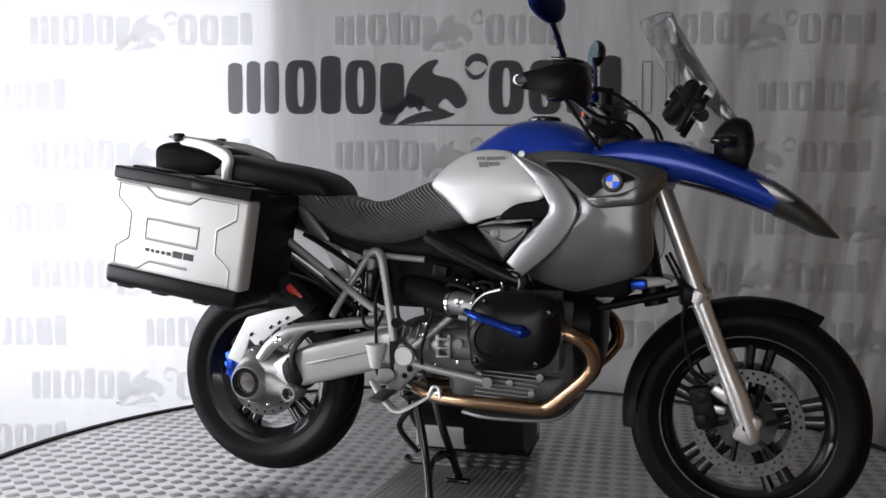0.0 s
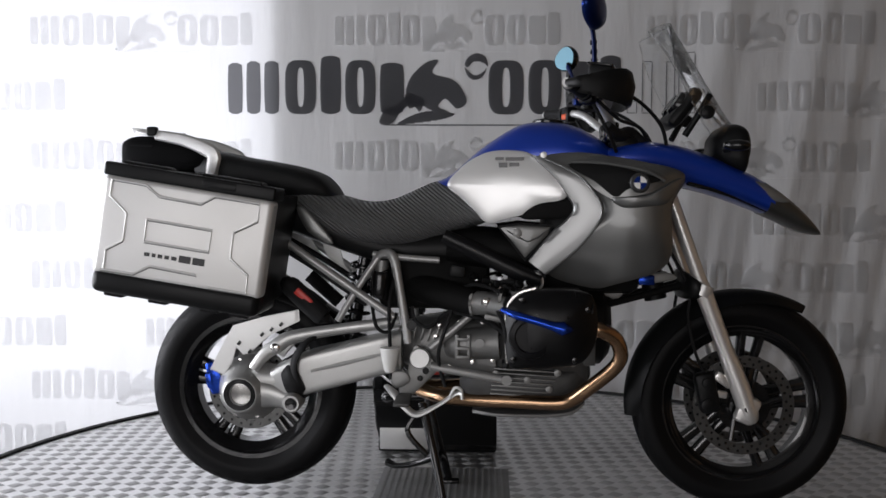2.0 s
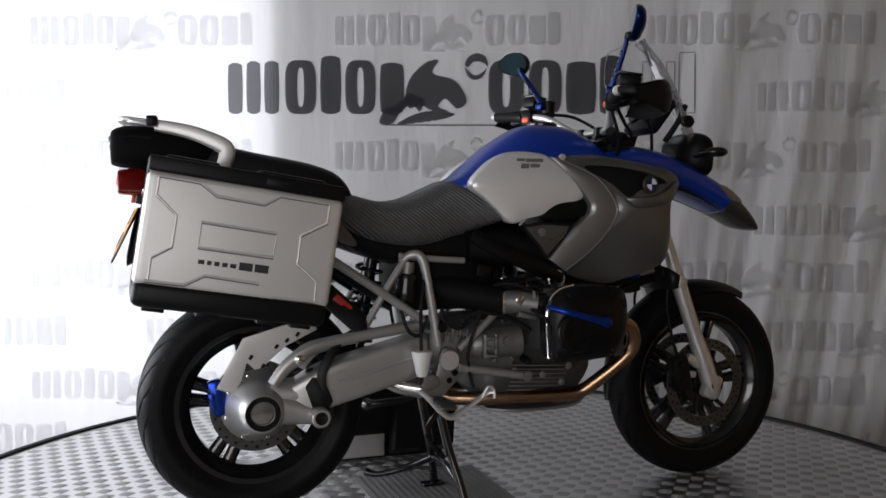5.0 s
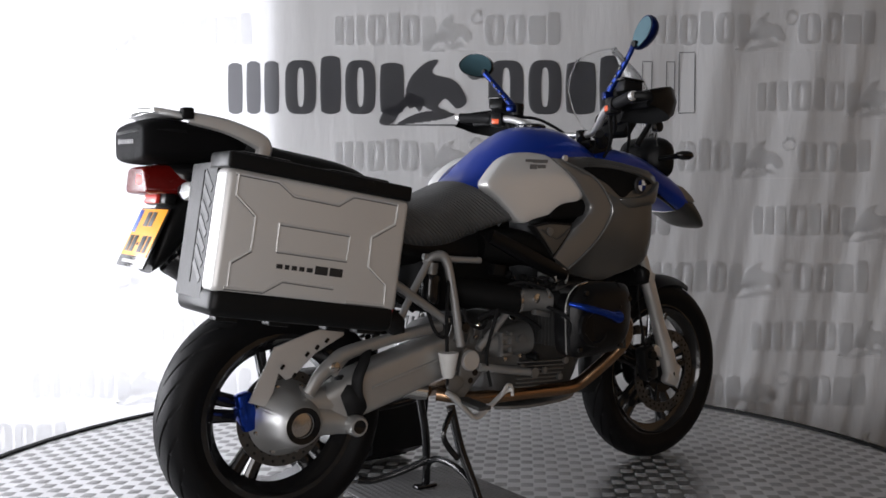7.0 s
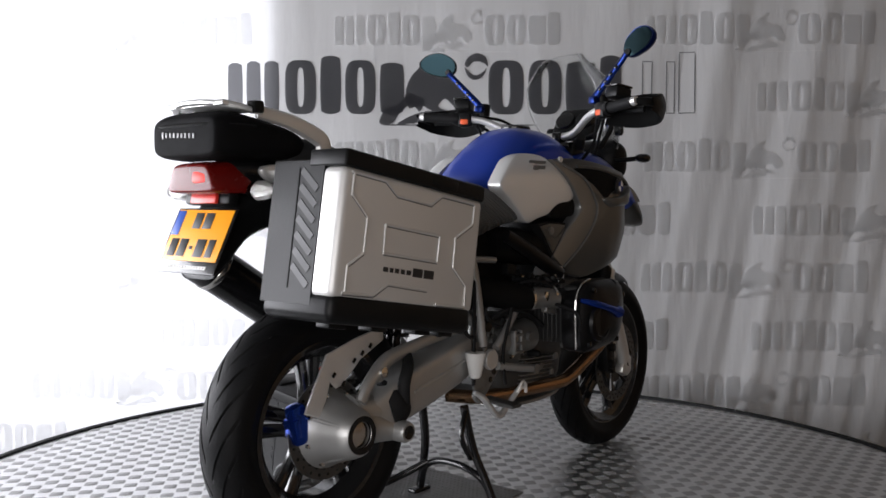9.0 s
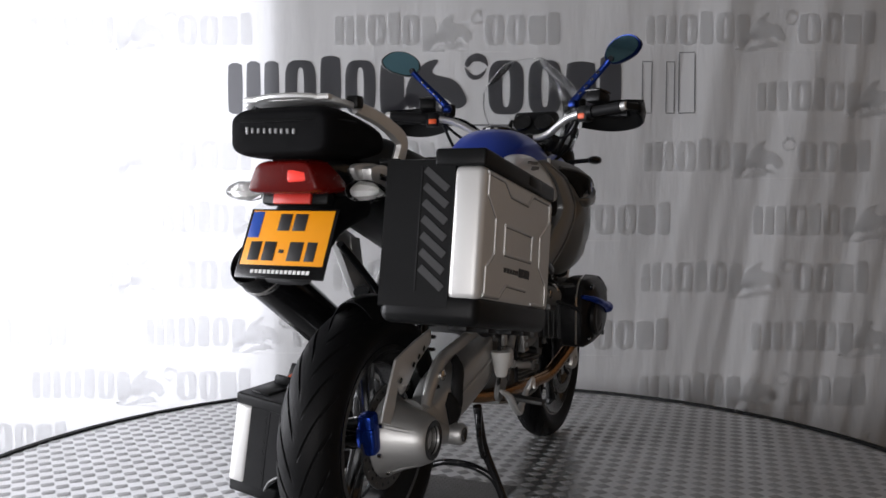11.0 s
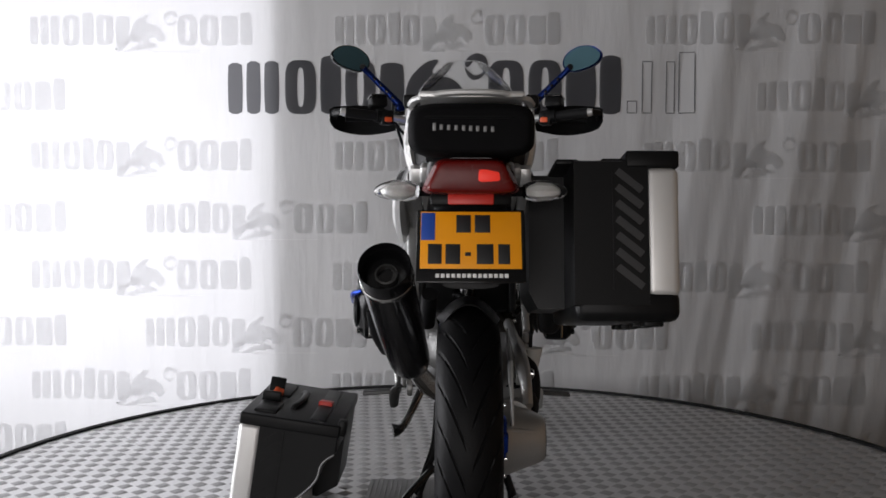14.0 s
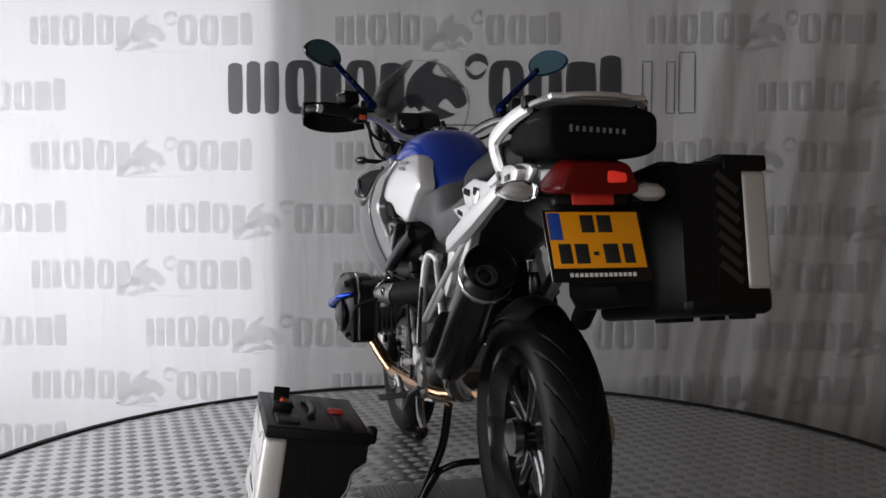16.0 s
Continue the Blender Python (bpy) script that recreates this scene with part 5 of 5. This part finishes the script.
for pts in ([(0.48, -0.17, 0.76), (0.455, -0.19, 0.66), (0.455, -0.19, 0.52)], [(0.40, -0.17, 0.64), (0.415, -0.19, 0.58), (0.45, -0.19, 0.565), (0.475, -0.18, 0.62)], [(0.60, -0.19, 0.60), (0.57, -0.20, 0.58), (0.53, -0.19, 0.60), (0.52, -0.18, 0.64)],
            [(0.78, -0.20, 0.70), (0.84, -0.23, 0.69), (0.86, -0.24, 0.66), (0.83, -0.26, 0.63)], [(0.75, -0.18, 0.70), (0.80, -0.21, 0.72), (0.86, -0.20, 0.70)], [(0.72, 0.18, 0.70), (0.80, 0.22, 0.71), (0.86, 0.22, 0.66)],
            [(0.66, -0.17, 0.69), (0.71, -0.22, 0.71), (0.78, -0.24, 0.69), (0.80, -0.26, 0.66)], [(0.50, 0.17, 0.76), (0.47, 0.19, 0.66), (0.49, 0.19, 0.52)]):
    part("wire", tube(pts, 0.0055, 7, 8), RUBBER, bike)
for k, (x_, y_, z_) in enumerate(((0.80, -0.20, 0.70), (0.835, -0.215, 0.71), (0.845, -0.24, 0.675), (0.79, -0.22, 0.685), (0.77, -0.20, 0.71), (0.815, -0.235, 0.69), (0.86, -0.225, 0.695), (0.74, -0.19, 0.72), (0.70, -0.17, 0.73), (0.83, 0.22, 0.70), (0.78, 0.21, 0.71))):
    part("connector", rbox((x_, y_, z_), (0.030 - 0.006 * (k % 3), 0.02, 0.018), 0.004, (15 + 40 * k, 25 - 30 * k, 10 + 25 * k)), BLACK, bike)
    # small bright steel bit added for the glints among the connectors
    part("glint_bit", rbox((x_ + 0.012, y_ * 1.05, z_ - 0.010), (0.007, 0.012, 0.008), 0.002, (20 * k, 30 * k, 0)), STEEL, bike)

# shaft drive on the right
shaft = part("swingarm", loft([(0.085, 0.440, 0.345, 0.040, 4, -0.118), (0.14, 0.470, 0.350, 0.050, 5, -0.119), (0.20, 0.493, 0.366, 0.054, 7, -0.119), (0.30, 0.518, 0.392, 0.056, 7, -0.117), (0.42, 0.548, 0.424, 0.057, 7, -0.113), (0.485, 0.560, 0.438, 0.052, 6, -0.105)], 40, n=5), SWING, bike, "silver shaft-drive swingarm")
part("swingarm_rib", tube([(0.215, -0.174, 0.440), (0.32, -0.174, 0.466), (0.44, -0.171, 0.496)], [0.004, 0.006, 0.004], 4, 8), SWING, shaft)
part("boot", tube([(0.135, -0.120, 0.400), (0.160, -0.122, 0.409), (0.180, -0.121, 0.418)], [0.056, 0.068, 0.064], 4, 24), RUBBER, shaft, "black rubber boot")
dr = part("final_drive", lathe([(0.045, -0.045), (0.100, -0.055), (0.104, -0.068), (0.094, -0.085), (0.078, -0.120), (0.066, -0.160), (0.056, -0.182), (0.050, -0.188), (0.040, -0.188), (0.037, -0.176), (0.002, -0.174)], pose(0, 0, 0.368), 40), SWING, bike, "silver final drive housing")
part("hub_bore", lathe([(0.034, -0.1885), (0.0485, -0.1895), (0.0485, -0.184), (0.034, -0.180)], pose(0, 0, 0.368), 32, cap=False), SATIN, dr, "black hub seal")
part("hub_cap", lathe([(0.002, -0.180), (0.032, -0.178), (0.034, -0.172)], pose(0, 0, 0.368), 28), STEEL, dr)
part("drive_neck", tube([(0.04, -0.115, 0.372), (0.09, -0.125, 0.364), (0.135, -0.140, 0.352), (0.16, -0.150, 0.346)], [0.058, 0.048, 0.034, 0.028], 5, 20), SWING, dr)
part("drive_top", tube([(0.03, -0.11, 0.405), (0.09, -0.116, 0.404), (0.14, -0.12, 0.405)], [0.05, 0.046, 0.042], 4, 20), SWING, dr)
part("pivot_bolt", lathe([(0.028, -0.12), (0.029, -0.195), (0.024, -0.203), (0.017, -0.203), (0.015, -0.196), (0.002, -0.195)], pose(0.159, 0, 0.346), 24), SWING, dr)
part("pivot_core", lathe([(0.001, -0.2005), (0.0185, -0.2045), (0.0185, -0.198)], pose(0.159, 0, 0.346), 20), SATIN, dr)
for k in range(8):
    a = 2 * math.pi * k / 8 + 0.3
    part("drive_bolt", lathe([(0.003, 0), (0.007, 0), (0.007, -0.01), (0.003, -0.011)], pose(0.091 * math.cos(a), -0.082, 0.368 + 0.091 * math.sin(a)), 10), STEEL, dr)
    if k % 2:
        part("drive_rib", tube([(0.085 * math.cos(a), -0.095, 0.368 + 0.085 * math.sin(a)), (0.058 * math.cos(a), -0.165, 0.368 + 0.058 * math.sin(a))], 0.006, 2, 8), SWING, dr)
part("torque_arm", tube([(0.033, -0.150, 0.440), (0.067, -0.148, 0.484), (0.110, -0.145, 0.515), (0.153, -0.142, 0.538), (0.29, -0.135, 0.562), (0.477, -0.125, 0.586)], [0.013, 0.015, 0.018, 0.016, 0.013, 0.014], 6, 12, flat=1.3), SWING, bike, "silver torque arm")
part("arm_web", pillow([(0.095, 0.505), (0.155, 0.545), (0.205, 0.550), (0.165, 0.520), (0.135, 0.490), (0.120, 0.475)], 0.138, 0.004, 0.012, -1, n=3), SWING, bike, "silver cast web of the torque arm")
part("boot_strap", tube([(0.225, -0.135, 0.545), (0.190, -0.172, 0.515), (0.165, -0.180, 0.470), (0.168, -0.178, 0.420), (0.185, -0.165, 0.385)], [0.012, 0.016, 0.017, 0.016, 0.010], 6, 10, flat=0.5), RUBBER, bike, "black rubber boot strap")
part("arm_joint", lathe([(0.003, 0), (0.013, 0), (0.014, -0.008), (0.006, -0.012)], pose(0.105, -0.160, 0.508), 18), STEEL, bike)
part("caliper_plate", pillow([(-0.116, 0.428), (-0.085, 0.489), (-0.042, 0.567), (0.061, 0.597), (0.164, 0.618), (0.166, 0.582), (0.078, 0.540), (0.012, 0.482), (-0.010, 0.476), (-0.032, 0.498), (-0.048, 0.446), (-0.071, 0.412)], 0.107, 0.001, 0.006, -1, centre=(-0.035, 0.520), round_=False), ALU, bike, "brushed aluminium wheel guard plate")
for x_, z_ in ((-0.022, 0.513), (0.012, 0.487), (0.05, 0.540), (0.08, 0.556), (0.11, 0.572)):
    part("plate_slot", rbox((x_, -0.1105, z_), (0.014, 0.002, 0.009), 0.0005, (0, -50, 0)), SATIN, bike)
bm = rbox((-0.108, -0.070, 0.398), (0.046, 0.040, 0.105), 0.012, (0, -12, 0))
rbox((-0.124, -0.070, 0.39), (0.02, 0.046, 0.05), 0.006, (0, -12, 0), bm)
part("rear_caliper", bm, ANODISED, bike, "blue rear brake caliper")

# exhaust on the left
mf = part("silencer", tube([(0.285, 0.150, 0.490), (0.262, 0.153, 0.505), (0.23, 0.158, 0.525), (0.06, 0.172, 0.634), (-0.15, 0.186, 0.768), (-0.155, 0.1865, 0.772), (-0.158, 0.1867, 0.7735), (-0.160, 0.1868, 0.775)], [0.030, 0.046, 0.056, 0.060, 0.060, 0.059, 0.055, 0.050], 4, 32), SATIN, bike, "black silencer")
Me = look((-0.205, 0.190, 0.803), (-0.305, 0.197, 0.866)) @ pose(0, 0, 0, -90)
part("silencer_mouth", lathe([(0.0605, -0.060), (0.0610, 0.006), (0.0585, 0.010), (0.0560, 0.006), (0.0530, -0.030), (0.0460, -0.046), (0.001, -0.047)], Me, 40, cap=False), SATIN, mf, "hollow black silencer mouth")
part("tail_pipe", lathe([(0.026, -0.050), (0.026, -0.030), (0.022, -0.029), (0.021, -0.0445), (0.001, -0.0450)], Me, 24, cap=False), GREYCAST, mf)
part("silencer_band", lathe([(0.0615, -0.055), (0.063, -0.053), (0.063, -0.040), (0.0615, -0.038)], Me, 32, cap=False), STEEL, mf, "bright clamp band")
part("heat_shield", tube([(0.22, 0.215, 0.54), (0.12, 0.226, 0.60), (0.0, 0.236, 0.68)], [0.02, 0.026, 0.016], 5, 12, flat=0.35), BLACK, mf)
part("link_pipe", tube([(0.53, 0.02, 0.36), (0.46, 0.06, 0.375), (0.38, 0.11, 0.42), (0.285, 0.150, 0.490)], [0.03, 0.03, 0.03, 0.028], 6, 16), STEEL, bike, "steel exhaust link pipe")
part("silencer_bracket", pillow([(0.02, 0.93), (0.06, 0.94), (0.16, 0.82), (0.22, 0.70), (0.19, 0.69), (0.12, 0.79)], 0.152, 0.006, 0.02, 1, n=4), ALU, bike, "silver silencer bracket")

# centre stand and side stand
for s in (-1, 1):
    part("stand_leg", tube([(0.545, s * 0.085, 0.33), (0.575, s * 0.095, 0.20), (0.60, s * 0.125, 0.10), (0.615, s * 0.150, 0.022)], [0.014, 0.014, 0.013, 0.014], 5, 12), SATIN, bike, "black centre stand leg")
    part("stand_foot", rbox((0.612, s * 0.152, 0.010), (0.08, 0.035, 0.014), 0.005, (0, 0, 0)), SATIN, bike)
part("stand_arch", tube([(0.612, -0.145, 0.04), (0.60, -0.115, 0.095), (0.59, -0.06, 0.125), (0.588, 0, 0.132), (0.59, 0.06, 0.125), (0.60, 0.115, 0.095), (0.612, 0.145, 0.04)], 0.011, 6, 10), SATIN, bike)
part("stand_lever", tube([(0.59, 0.10, 0.115), (0.52, 0.16, 0.07), (0.44, 0.20, 0.045), (0.40, 0.225, 0.05)], [0.012, 0.011, 0.010, 0.014], 5, 10), SATIN, bike)
part("side_stand", tube([(0.70, 0.14, 0.35), (0.56, 0.17, 0.30), (0.42, 0.19, 0.285), (0.40, 0.215, 0.28)], [0.014, 0.013, 0.012, 0.022], 5, 10), SATIN, bike, "folded black side stand")
part("stand_spring", tube([(0.55, -0.09, 0.32), (0.50, -0.11, 0.25), (0.56, -0.10, 0.17)], 0.009, 5, 8), SATIN, bike)

# ---- panniers ----


def pannier(label, side, cut):
    """A hard case; x along its length, its outer face towards side, standing on z = 0."""
    e = empty("pannier")
    tagged(e, label, "pannier", "pair of panniers")
    Y = lambda v: side * v
    sec = [(0.238, 0.035), (0.238, 0.30), (0.0, 0.30), (0.0, 0.25), (0.035, 0.215), (0.045, 0.16), (0.09, 0.10), (0.15, 0.035)] if cut else [(0.238, 0.012), (0.238, 0.312), (0.0, 0.312), (0.0, 0.05), (0.02, 0.012)]
    ends = (((-0.2235, 0.985), (-0.219, 1.0), (0.0, 1.0), (0.004, 0.99)) if cut else ())
    inset = (lambda x_: 0.0) if cut else (lambda x_: 0.080 if x_ < -0.0575 else 0.0)
    if not cut:
        ends = ((-0.2235, 0.985), (-0.219, 1.0), (-0.060, 1.0), (-0.055, 1.0), (0.219, 1.0), (0.2235, 0.985))
    bm = bmesh.new()
    skin(bm, [[(x_, Y(0.135 + (max(a, inset(x_)) - 0.135) * k), 0.17 + (b - 0.17) * k) for a, b in sec] for x_, k in ends])
    part("body", bm, BLACK, e, "black plastic case body", sharp=30)
    if cut:
        full = [(0.238, 0.035), (0.238, 0.30), (0.0, 0.30), (0.0, 0.08), (0.06, 0.035)]
        bm = bmesh.new()
        skin(bm, [[(x_, Y(0.135 + (a - 0.135) * k), 0.17 + (b - 0.17) * k) for a, b in full] for x_, k in ((0.0, 1.0), (0.219, 1.0), (0.2235, 0.985))])
        part("front_body", bm, BLACK, e, "black plastic case body", sharp=30)
        part("cutout_panel", rbox((-0.115, Y(0.085), 0.100), (0.195, 0.008, 0.150), 0.003, (side * -6, 0, 0)), ALU, e, "grey metal panel in the silencer cut-out")
    sh_ = part("outer_shell", rbox((0, Y(0.266), 0.165), (0.450, 0.070, 0.268), 0.016, seg=4), CASE, e, "silver aluminium outer shell")
    part("lid", rbox((0, Y(0.148 if cut else 0.246), 0.315), (0.452, 0.306 if cut else 0.112, 0.036), 0.006, seg=3), BLACK, e, "black plastic lid")
    for x_, l_ in ((-0.13, 0.12), (0.10, 0.16)):
        part("lid_ridge", rbox((x_, Y(0.235), 0.334), (l_, 0.07, 0.014), 0.006), BLACK, e)
    part("lid_ridge", rbox((0, Y(0.07), 0.332 if cut else 0.314), (0.40, 0.05, 0.012), 0.005), BLACK, e)
    up = 0.330 if cut else 0.312
    part("carry_grip", tube([(-0.10, Y(0.165), up), (-0.09, Y(0.160), up + 0.011), (-0.03, Y(0.15), up + 0.015), (0.05, Y(0.15), up + 0.015), (0.09, Y(0.160), up + 0.011), (0.10, Y(0.165), up)], 0.012, 5, 10, flat=0.7), BLACK, e, "black carrying grip")
    if cut:
        part("latch", rbox((0.0, Y(0.075), 0.338), (0.055, 0.045, 0.018), 0.005, (0, 8, 0)), REDMARK, e, "red latch")
        part("latch", rbox((-0.01, Y(0.235), 0.348), (0.05, 0.03, 0.024), 0.005, (12, -14, 0)), ORANGE, e, "orange latch")
        part("latch_fin", rbox((0.022, Y(0.245), 0.364), (0.012, 0.05, 0.060), 0.004, (0, 22, 0)), BLACK, e)
        part("latch_fin", rbox((-0.05, Y(0.245), 0.348), (0.02, 0.06, 0.034), 0.005), BLACK, e)
        part("hinge_lug", rbox((-0.20, Y(-0.008), 0.325), (0.04, 0.03, 0.05), 0.010), BLACK, e)
        part("rim_curve", tube([(-0.2230, Y(0.150), 0.036), (-0.2235, Y(0.135), 0.070), (-0.2240, Y(0.092), 0.105), (-0.2230, Y(0.048), 0.160), (-0.2225, Y(0.036), 0.214), (-0.2225, Y(0.004), 0.246)], 0.0035, 6, 8), GREYLINE, e, "grey moulded edge")
    else:
        part("latch", rbox((-0.16, Y(0.17), 0.318), (0.05, 0.05, 0.014), 0.005), BLACK, e)
    part("base", rbox((0, Y(0.20 if cut else 0.192), 0.026 if cut else 0.014), (0.446, 0.19 if cut else 0.219, 0.050 if cut else 0.066), 0.011 if cut else 0.020, seg=3), BLACK, e, "black plastic base")
    part("lock", rbox((0.08, Y(0.298), 0.316), (0.09, 0.012, 0.024), 0.005), BLACK, e)
    yf = 0.3012
    for pts, closed in (([(-0.206, 0.288), (-0.11, 0.287), (-0.071, 0.262), (0.039, 0.260), (0.073, 0.286), (0.190, 0.286), (0.191, 0.239), (0.133, 0.199), (0.135, 0.130), (0.186, 0.093), (0.188, 0.044), (0.087, 0.043)], False),
                        ([(-0.200, 0.045), (-0.113, 0.046), (-0.071, 0.074), (0.052, 0.071)], False), ([(-0.096, 0.197), (0.077, 0.196), (0.076, 0.137), (-0.095, 0.137)], True),
                        ([(-0.200, 0.288), (-0.200, 0.243), (-0.151, 0.204), (-0.151, 0.130), (-0.192, 0.100), (-0.192, 0.048)], False)):
        pts = pts + [pts[0]] if closed else pts
        part("bead", tube([(a, Y(yf), b) for a, b in pts], 0.0030, 1, 8), CASE, sh_, "pressed bead")
        # thin grey line under the bead paints the shade it would throw
        part("bead_shade_line", tube([(a + 0.0008, Y(yf - 0.0005), b - 0.0042) for a, b in pts], 0.0016, 1, 6), GREYLINE, sh_)
    bm = bmesh.new()
    for u0, u1 in ((-0.090, -0.076), (-0.070, -0.060), (-0.054, -0.042), (-0.036, -0.024), (-0.018, -0.004)):
        rbox(((u0 + u1) / 2, Y(0.3016), 0.104), (u1 - u0, 0.0015, 0.010), 0, (0, 0, 0), bm)
    for u0, u1 in ((0.002, 0.033), (0.038, 0.070)):
        rbox(((u0 + u1) / 2, Y(0.3016), 0.106), (u1 - u0, 0.0015, 0.019), 0, (0, 0, 0), bm)
    part("model_mark", bm, INK, sh_, "dark lettered strip")
    for k in range(7):
        part("stripe", rbox((-0.2243, Y(0.197), 0.072 + 0.033 * k), (0.0012, 0.066, 0.015), 0, (side * -38, 0, 0)), BLACK if cut else REFLECT, e)
    part("end_seam", rbox((-0.2238, Y(0.163), 0.17), (0.002, 0.004, 0.25), 0.0005), RUBBER, e)
    for x_ in (-0.17, -0.05, 0.09, 0.17):
        part("foot", rbox((x_, Y(0.25), 0.004 if cut else -0.022), (0.05, 0.04, 0.014), 0.003), BLACK, e)
    return e


CASE_R = pose(-0.100, -0.135, 0.679, 0, 9.0, 0)
case_right = pannier("closed silver and black pannier mounted on the motorcycle", -1, False)
case_right.matrix_world = BIKE @ CASE_R
for ob in case_right.children_recursive:
    ob.data.transform(Matrix.Translation((-0.013, 0, 0.006)) @ Matrix.Diagonal((1.05, 1, 1.02, 1)))
CASE_L = pose(0.556, 0.410, 0.004)
case_left = pannier("silver and black pannier standing on the turntable deck", 1, True)
case_left.matrix_world = BIKE @ CASE_L
TIP = Matrix.Translation((0, 0.105, 0)) @ Matrix.Rotation(radians(8.5), 4, "X") @ Matrix.Translation((0, -0.105, 0)) @ Matrix.Diagonal((1, 0.95, 0.97, 1))
for ob in case_left.children_recursive:
    ob.data.transform(TIP)

# ---- mat under the stand ----
MAT_AT = pose(0.60, 0.10, 0.0)
pad = part("stand_mat", rbox((0, 0, 0.0035), (0.44, 0.44, 0.003), 0.001), MAT_RUBBER, None, at=BIKE @ MAT_AT)
tagged(pad, "dark grey studded mat under the centre stand", "mat")
studs("mat_relief", MAT_RUBBER, pad, 0.32, 0.022, 0.016, 0.020, 0.009, 0.0066, 0.0, lambda x, y: abs(x) < 0.21 and abs(y) < 0.21)


def motions():
    rows = [(k * 0.5, Matrix.Rotation(spin(k * 0.5), 4, "Z")) for k in range(33)]
    walk(table, rows)
    for thing, m in ((bike, BIKE), (case_right, BIKE @ CASE_R), (case_left, BIKE @ CASE_L), (pad, BIKE @ MAT_AT)):
        walk(thing, [(t, a @ m) for t, a in rows])


motions()
